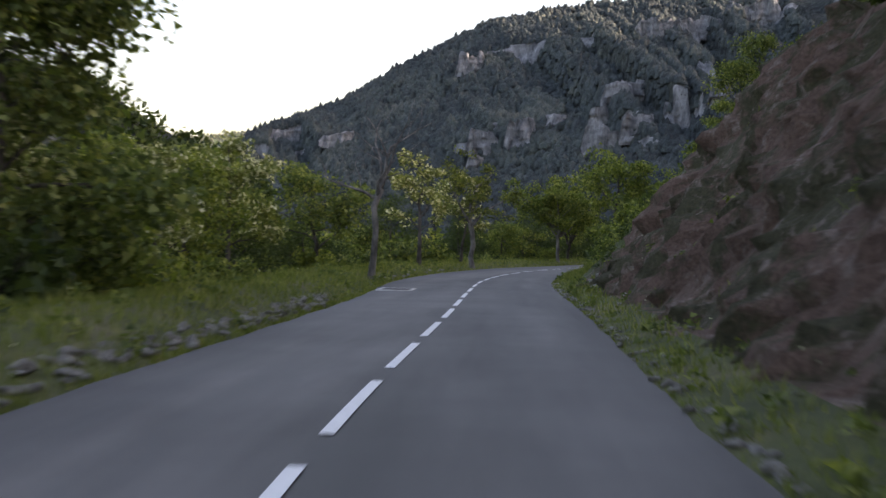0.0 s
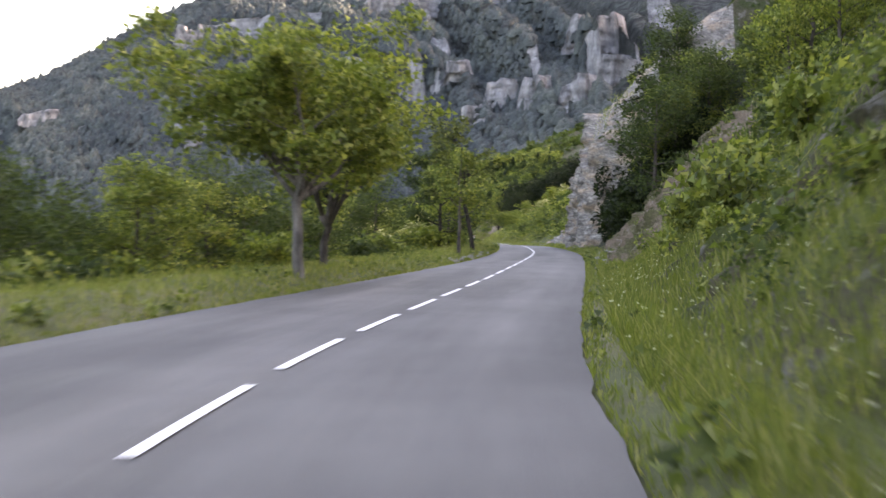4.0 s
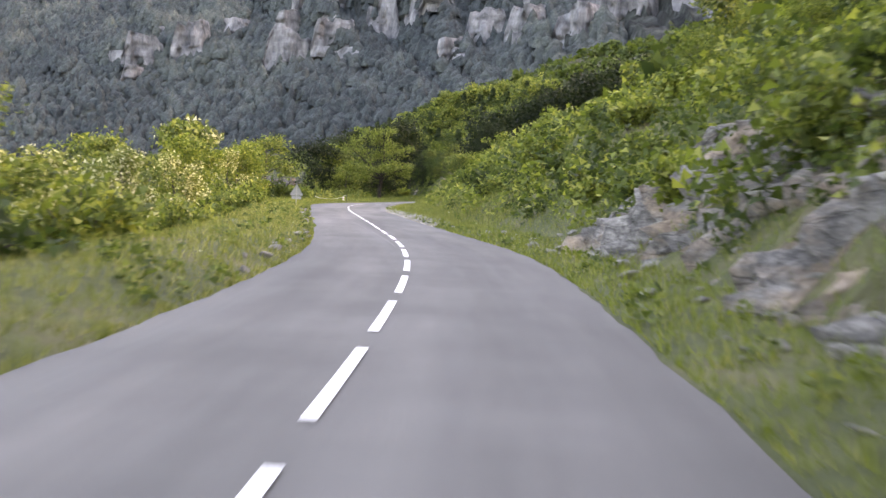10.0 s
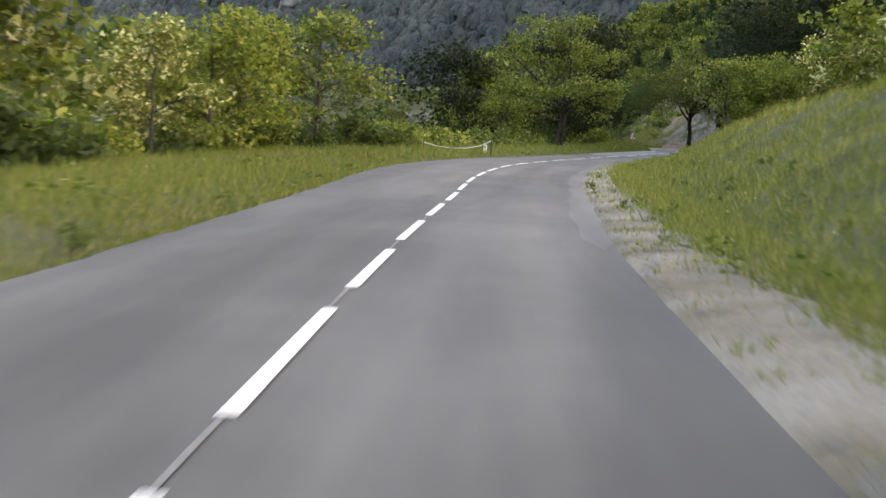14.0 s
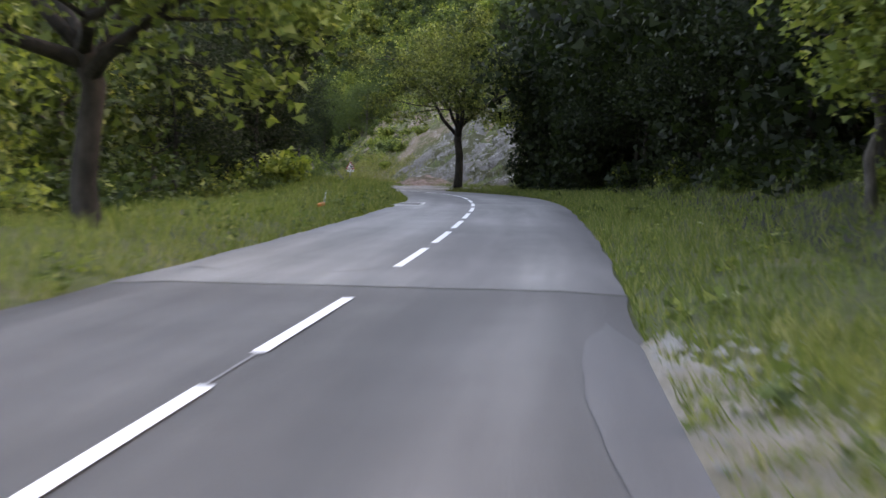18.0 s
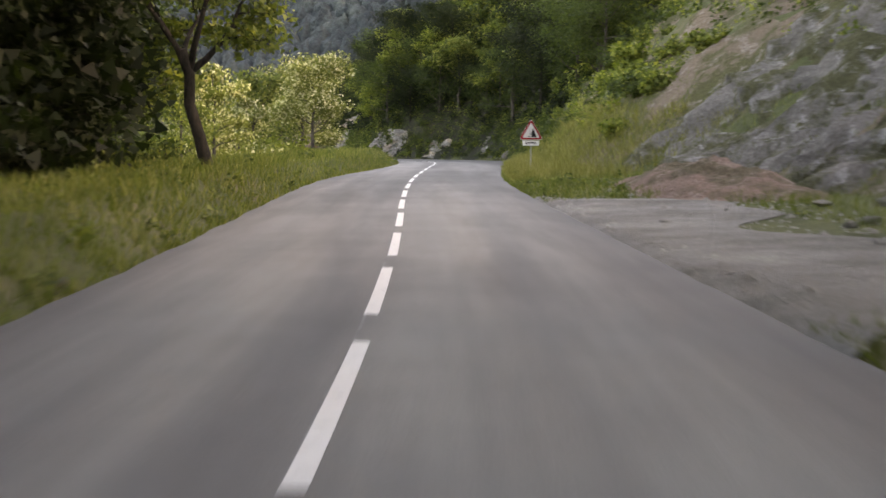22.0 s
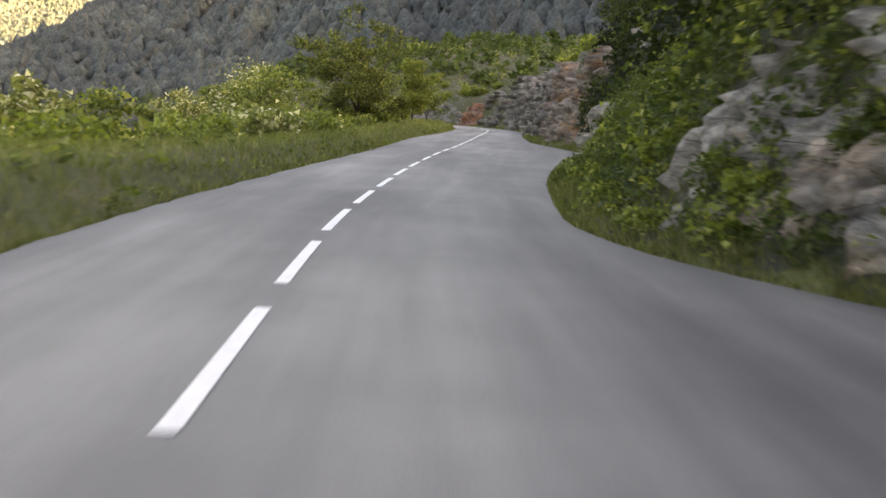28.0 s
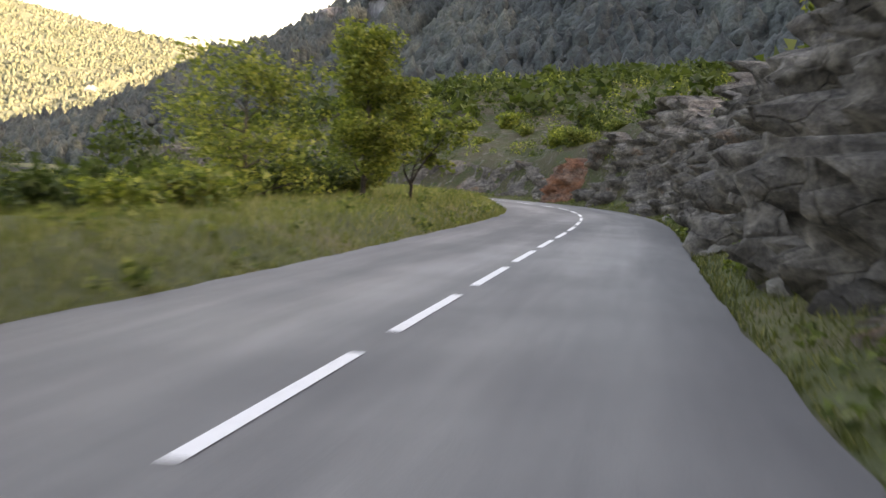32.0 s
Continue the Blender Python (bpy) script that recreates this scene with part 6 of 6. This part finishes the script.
blades("bank_grass", 75000, (424, 600), 1, 0.03, lambda s: verge_r(s) + np.where(s < 482, 3.4, 1.2), 0.05, 0.28, GRASS_DULL, "grass at the foot of the rocks", 98)
blades("bank_grass", 45000, (455, 505), 1, 0.0, lambda s: verge_r(s) + 1.6, 0.1, 0.42, GRASS_DULL, "long grass at the foot of the bank", 101)
blades("bank_grass", 26000, (388, 412), 1, 0.15, lambda s: verge_r(s) + 2.4, 0.22, 0.75, GRASS_DRY, "tall seeding grass round the sign post", 102)
blades("dry_bank_grass", 95000, (205, 300), 1, 0.8, lambda s: verge_r(s) + 5.5, 0.1, 0.36, GRASS_MEADOW, "straw-coloured grass on the bank", 99, gravel_zone)


# ---- weeds and flowers among the grass ----
def weeds():
    r = np.random.default_rng(131)
    for leaf, n, low, high, label in ((LEAF_OAK, 2600, 0.12, 0.42, "broad-leaved weeds along the verges"), (LEAF_LIME, 1500, 0.12, 0.36, "bright young weeds along the verges")):
        s = r.uniform(-6, 600, n)
        side = np.where(r.random(n) < 0.5, -1, 1)
        d = 0.1 + 3.2 * r.random(n) ** 1.3
        l = np.where(side > 0, right_of(s) + d, -left_of(s) - d)
        ok = ~((side > 0) & gravel_zone(s, d)) & (wobble(s, l, 0.7, 6.0) > -0.3)
        size = r.uniform(low, high, n)
        v, f = clump_cloud(along(s, l, ground_up(s, l) + size * 0.3)[ok], size[ok], r, 20, 0.3)
        tagged(mesh("verge_weeds", v, f, leaf), label, "weeds", kind="stuff")
    n = 900
    s = np.concatenate([r.uniform(56, 92, n // 2), r.uniform(-5, 560, n - n // 2)])
    side = np.where(np.arange(n) < n // 2, 1, np.where(r.random(n) < 0.5, -1, 1))
    d = 0.3 + 2.2 * r.random(n)
    l = np.where(side > 0, right_of(s) + d, -left_of(s) - d)
    v, f = clump_cloud(along(s, l, ground_up(s, l) + r.uniform(0.2, 0.42, n)), r.uniform(0.02, 0.045, n), r, 5, 0.5)
    tagged(mesh("verge_flowers", v, f, FLOWER), "small pale flowers in the verge grass", "flowers", kind="stuff")


weeds()


# ---- gravel shoulders ----
def gravel_strip(s0, s1, far, seed, label, mat=None):
    ss = np.arange(s0, s1, 0.2)
    end = hump(np.clip(np.minimum((ss - s0) / 3.5, (s1 - ss) / 3.5), 0, 1))
    wide = far * end * (0.8 + 0.2 * np.sin(ss * 0.45 + seed) + 0.12 * np.sin(ss * 1.3 + seed)) + 0.1
    steps = np.concatenate([[-0.3, -0.04], np.zeros(7)])
    l = right_of(ss)[:, None] + steps + wide[:, None] * np.concatenate([[0, 0], np.linspace(0.02, 1, 7)])
    s = np.broadcast_to(ss[:, None], l.shape)
    lift = np.concatenate([[-0.1, -0.02], 0.012 + 0.03 * np.sin(np.pi * np.linspace(0.1, 0.94, 7))])
    ob = mesh("gravel_shoulder", along(s, l, ground_up(s, l) + lift).reshape(-1, 3), grid_faces(len(ss), 9)[:, ::-1], mat or GRAVEL, smooth=True)
    tagged(ob, label, "gravel", kind="structure")
    r = np.random.default_rng(int(seed * 10))
    n = int((s1 - s0) * 55)
    s = r.uniform(s0, s1, n)
    l = right_of(s) + far * 1.15 * r.random(n)
    size = r.uniform(0.012, 0.05, n) * (1 + (r.random(n) < 0.05))
    c = along(s, l, ground_up(s, l) + 0.03)
    shape = np.array([(1, 0, 0), (-0.5, 0.87, 0), (-0.5, -0.87, 0), (0.1, 0.05, 0.8)])
    a = r.uniform(0, 6.3, n)
    turn = np.stack([np.stack([np.cos(a), -np.sin(a), 0 * a], 1), np.stack([np.sin(a), np.cos(a), 0 * a], 1), np.stack([0 * a, 0 * a, 1 + 0 * a], 1)], 1)
    v = (c[:, None] + np.einsum("nij,kj->nki", turn, shape) * size[:, None, None]).reshape(-1, 3)
    k = np.arange(n)[:, None] * 4
    f = np.concatenate([k + np.array([[0, 1, 3]]), k + np.array([[1, 2, 3]]), k + np.array([[2, 0, 3]])])
    tagged(mesh("pebbles", v, f, STONE), "loose pale pebbles on the shoulder", "pebbles", kind="stuff")


gravel_strip(211, 300, 0.9, 1.3, "pale gravel shoulder with tufts of grass")
gravel_strip(360, 379, 3.4, 2.1, "small grey gravel lay-by beside the road", GRAVEL_GREY)


# ---- signs and roadside things ----
def plate(outline, thick):
    bm = bmesh.new()
    face = bm.faces.new([bm.verts.new((x, 0, z)) for x, z in outline])
    bmesh.ops.solidify(bm, geom=[face], thickness=thick)
    return bm


def triangle(side, corner=0.05):
    out = []
    for cx, cz, a0 in ((-side / 2 + corner, corner, 150), (side / 2 - corner, corner, 270), (0, corner + (side - 2 * corner) * 0.866, 30)):
        for k in range(5):
            a = radians(a0 + 120 * k / 4)
            out.append((cx + corner * math.cos(a), cz + corner * math.sin(a)))
    return out


def box_bm(x0, x1, y0, y1, z0, z1, bevel=0.0):
    bm = bmesh.new()
    bmesh.ops.create_cube(bm, size=1)
    for v in bm.verts:
        v.co = ((x0 + x1) / 2 + v.co.x * (x1 - x0), (y0 + y1) / 2 + v.co.y * (y1 - y0), (z0 + z1) / 2 + v.co.z * (z1 - z0))
    if bevel:
        bmesh.ops.bevel(bm, geom=bm.edges[:], offset=bevel, segments=2, affect="EDGES")
    return bm


def sign_text(word, size, parent, place_at):
    cu = bpy.data.curves.new("text", "FONT")
    cu.body, cu.size, cu.align_x, cu.align_y, cu.extrude, cu.offset = word, size, "CENTER", "CENTER", 0.001, 0.004
    ob = new("lettering", cu)
    ob.data.materials.append(SIGN_BLACK)
    ob.parent = parent
    ob.matrix_basis = place_at
    ob["label"] = "black lettering"
    return ob


def warning_sign(front, base, label):
    """A triangular warning sign with a plate under it, on one post. Its face looks to -y."""
    sign = new("warning_sign")
    side, low = 0.74, base + 0.20
    bm = bmesh.new()
    top = low + 0.56
    bmesh.ops.create_cube(bm, size=1)
    for v in bm.verts:
        v.co = (v.co.x * 0.04, 0.03 + v.co.y * 0.04, -0.3 + (v.co.z + 0.5) * (top + 0.3))
    bmesh.ops.bevel(bm, geom=bm.edges[:], offset=0.006, segments=1, affect="EDGES")
    part("post", bm, STEEL, sign, "grey steel post")
    holder = Matrix.Translation((0, 0, low))
    back = part("triangle", plate(triangle(side), 0.012), SIGN_BACK if not front else SIGN_WHITE, sign, "grey metal back of a triangular plate" if not front else "triangular plate with a pale edge")
    back.matrix_basis = holder
    tablet = part("tablet", box_bm(-0.28, 0.28, 0, 0.012, base, base + 0.17, 0.004), SIGN_BACK if not front else SIGN_WHITE, sign, "grey back of a small plate" if not front else "white plate")
    if front:
        red = part("border", plate(triangle(side - 0.03, 0.055), 0.003), SIGN_RED, back, "red border")
        red.location = (0, -0.008, 0.010)
        white = part("face", plate(triangle(side - 0.19, 0.03), 0.003), SIGN_WHITE, back, "white field")
        white.location = (0, -0.013, 0.062)
        cliff = part("pictogram", plate([(0.01, 0.0), (0.20, 0.0), (0.05, 0.30), (0.03, 0.27), (0.035, 0.2), (0.015, 0.15), (0.02, 0.07)], 0.002), SIGN_BLACK, back, "black falling-rock pictogram")
        cliff.location = (0, -0.018, 0.085)
        for x, z in ((-0.02, 0.2), (-0.035, 0.13), (-0.01, 0.08), (-0.06, 0.02), (-0.1, 0.01)):
            bit = part("pictogram_rock", plate([(-0.014, -0.012), (0.012, -0.014), (0.016, 0.008), (-0.004, 0.016)], 0.002), SIGN_BLACK, back)
            bit.location = (x, -0.018, z + 0.09)
        sign_text("RAPPEL", 0.115, tablet, Matrix.Translation((0, -0.002, base + 0.083)) @ pose(0, 0, 0, 90))
    else:
        for z in (0.12, 0.34):
            bar = part("bracket", box_bm(-0.16 + z * 0.2, 0.16 - z * 0.2, 0.012, 0.03, z, z + 0.035, 0.003), STEEL, back, "steel bracket")
            bar.location = (0, 0, 0)
    return tagged(sign, label, "road sign")


ahead_sign = warning_sign(True, 0.88, "red and white triangular falling-rock sign above a white plate")
ahead_sign.matrix_basis = Matrix.Translation(on_ground(396.0, 3.85)) @ Matrix.Rotation(heading(396) + 0.05, 4, "Z")
back_sign = warning_sign(False, 0.42, "grey back of a triangular road sign on a steel post")
back_sign.matrix_basis = Matrix.Translation(on_ground(236.5, -3.1)) @ Matrix.Rotation(heading(236.5) + math.pi - 0.1, 4, "Z")


def delineator(s, l, high):
    ob = new("delineator_post")
    part("post", box_bm(-0.07, 0.07, -0.05, 0.05, -0.2, high, 0.02), WHITE, ob)
    part("reflector", box_bm(-0.035, 0.035, -0.056, -0.05, high * 0.6, high * 0.6 + 0.09, 0.002), SIGN_RED, ob, "red reflector")
    ob.matrix_basis = Matrix.Translation(on_ground(s, l)) @ Matrix.Rotation(heading(s), 4, "Z")
    tagged(ob, "short white roadside delineator post", "post")


delineator(287.8, -3.6, 0.42)


def barrier():
    ob = new("cable_barrier")
    at = [(286.2, -6.1, 0.46), (286.35, -5.5, 0.33), (286.5, -4.9, 0.27), (286.7, -4.2, 0.3), (286.9, -3.6, 0.45), (287.0, -3.1, 0.7)]
    pts = [Vector(along(s, l, h + 0.0)) for s, l, h in at]
    bm = bmesh.new()
    tube(bm, pts, [0.017] * len(pts), 6)
    part("rail", bm, WHITE, ob, "white bowed rail", True)
    for s, l, h in (at[0], at[2], at[5]):
        foot, head = on_ground(s, l, 0.3), Vector(along(s, l, h))
        bm = bmesh.new()
        tube(bm, [foot, head + Vector((0, 0, 0.08))], [0.035, 0.03], 7)
        part("stake", bm, BARK, ob, "dark wooden stake")
    tagged(ob, "white bowed rail on wooden stakes at the verge", "barrier")


barrier()


def orange_board():
    ob = new("fallen_marker")
    a, b = on_ground(318.4, -3.12) + Vector((0, 0, 0.1)), on_ground(318.95, -3.06) + Vector((0, 0, 0.12))
    bm = bmesh.new()
    tube(bm, [a, a.lerp(b, 0.1), a.lerp(b, 0.9), b], [0.03, 0.042, 0.042, 0.03], 8)
    part("sleeve", bm, ORANGE, ob, "orange plastic sleeve", True)
    bm = bmesh.new()
    c = on_ground(325.5, -3.9) + Vector((0, 0, 0.2))
    tube(bm, [b, b.lerp(c, 0.5) + Vector((0, 0, 0.04)), c], [0.009, 0.009, 0.009], 5)
    part("rod", bm, STEEL, ob, "thin pale rod")
    tagged(ob, "thin rod with an orange sleeve leaning in the grass", "marker rod")


orange_board()


def drain(s, l, long, wide, label, floor):
    ob = new("drain_cover")
    for name, l0, l1, s0, s1, mat, up in (("cover", -wide / 2 + 0.08, wide / 2 - 0.08, -long / 2 + 0.08, long / 2 - 0.08, floor, 0.014), ("frame", -wide / 2, wide / 2, -long / 2, -long / 2 + 0.1, CONCRETE, 0.016), ("frame", -wide / 2, wide / 2, long / 2 - 0.1, long / 2, CONCRETE, 0.016),
                                          ("frame", -wide / 2, -wide / 2 + 0.1, -long / 2 + 0.1, long / 2 - 0.1, CONCRETE, 0.016), ("frame", wide / 2 - 0.1, wide / 2, -long / 2 + 0.1, long / 2 - 0.1, CONCRETE, 0.016)):
        c = [(s0, l0), (s0, l1), (s1, l1), (s1, l0)]
        v = [list(along(s + x, l + y, up)) for x, y in c] + [list(along(s + x, l + y, -0.05)) for x, y in c]
        mesh(name, v, [(3, 2, 1, 0), (0, 1, 5, 4), (1, 2, 6, 5), (2, 3, 7, 6), (3, 0, 4, 7)], mat, ob, "pale concrete frame" if name == "frame" else "")
    tagged(ob, label, "drain cover")


CONCRETE = material("concrete", plain((0.62, 0.61, 0.58), 0.8, 0.0, 0.3))
drain(35.2, -1.95, 1.9, 0.95, "pale concrete-framed drain cover at the road's edge", ASPHALT)
drain(328.6, -1.82, 2.6, 0.9, "pale concrete-framed drain cover at the road's edge", ASPHALT_PALE)


PAINT_OLD = material("worn_paint", plain((0.24, 0.24, 0.235), 0.8, 0.0, 0.5))


# ---- repairs and dust on the asphalt ----
def patch_strip(name, s0, s1, l0, l1, mat, up, label, seed, rag=0.12):
    ss = np.arange(s0, s1 + 1e-6, 0.25)
    f = np.linspace(0, 1, 5)
    ends = hump(np.clip(np.minimum((ss - s0) / 1.5, (s1 - ss) / 1.5), 0, 1))
    a = (l0(ss) if callable(l0) else np.full(len(ss), float(l0))) + rag * (np.sin(ss * 1.3 + seed) * 0.6 + np.sin(ss * 5.1 + seed) * 0.15)
    b = l1(ss) if callable(l1) else np.full(len(ss), float(l1))
    m = (a + b) / 2
    a, b = m + (a - m) * ends, m + (b - m) * ends
    l = a[:, None] * (1 - f) + b[:, None] * f
    s = np.broadcast_to(ss[:, None], l.shape)
    ob = mesh(name, along(s, l, up(s, l) if callable(up) else up).reshape(-1, 3), grid_faces(len(ss), 5)[:, ::-1], mat, uvs=np.stack([s.ravel(), l.ravel()], 1))
    return tagged(ob, label, "road patch", kind="structure")


patch_strip("edge_strip", 243, 301, lambda s: right_of(s) - 0.40 + 0.05 * np.sin(s * 0.37), lambda s: right_of(s) - 0.02, ASPHALT_EDGE, lambda s, l: 0.006 - 0.03 * np.clip(1 - 8 * (right_of(s) - l) / (right_of(s) + left_of(s)), 0, 1), "pale strip of old asphalt along the road's edge", 1.0, 0.05)
patch_strip("asphalt_patch", 303.5, 326, -2.2, -0.12, ASPHALT_PALE, 0.010, "pale asphalt repair beside the seam", 2.0, 0.03)

for s0, s1 in ((196, 300), (306, 430)):
    patch_strip("old_centre_line", s0, s1, 0.03, 0.055, PAINT_OLD, 0.0085, "faint worn line under the centre dashes", 3.0, 0.01)

patch_strip("old_centre_line", 190, 214, lambda s: -0.385 - 0.022 * (s - 203), lambda s: -0.36 - 0.022 * (s - 203), PAINT_OLD, 0.0085, "faint trace of an older line beside the dashes", 4.0, 0.01)
patch_strip("tar_seam", 340, 357, lambda s: 0.30 - 0.009 * (s - 346), lambda s: 0.325 - 0.009 * (s - 346), ASPHALT_SEAL, 0.0085, "thin dark tar seam beside the dashes", 5.0, 0.02)

# ---- the patterns from which the plants were copied are taken away ----
for pattern in [*OAKS, *LOCUSTS, *DARKS, *SHADE_TREES, *PINES, *SHRUBS["dark"], *SHRUBS["lime"], *SHRUBS["pale"]]:
    for ob in [*pattern.children_recursive, pattern]:
        bpy.data.objects.remove(ob)
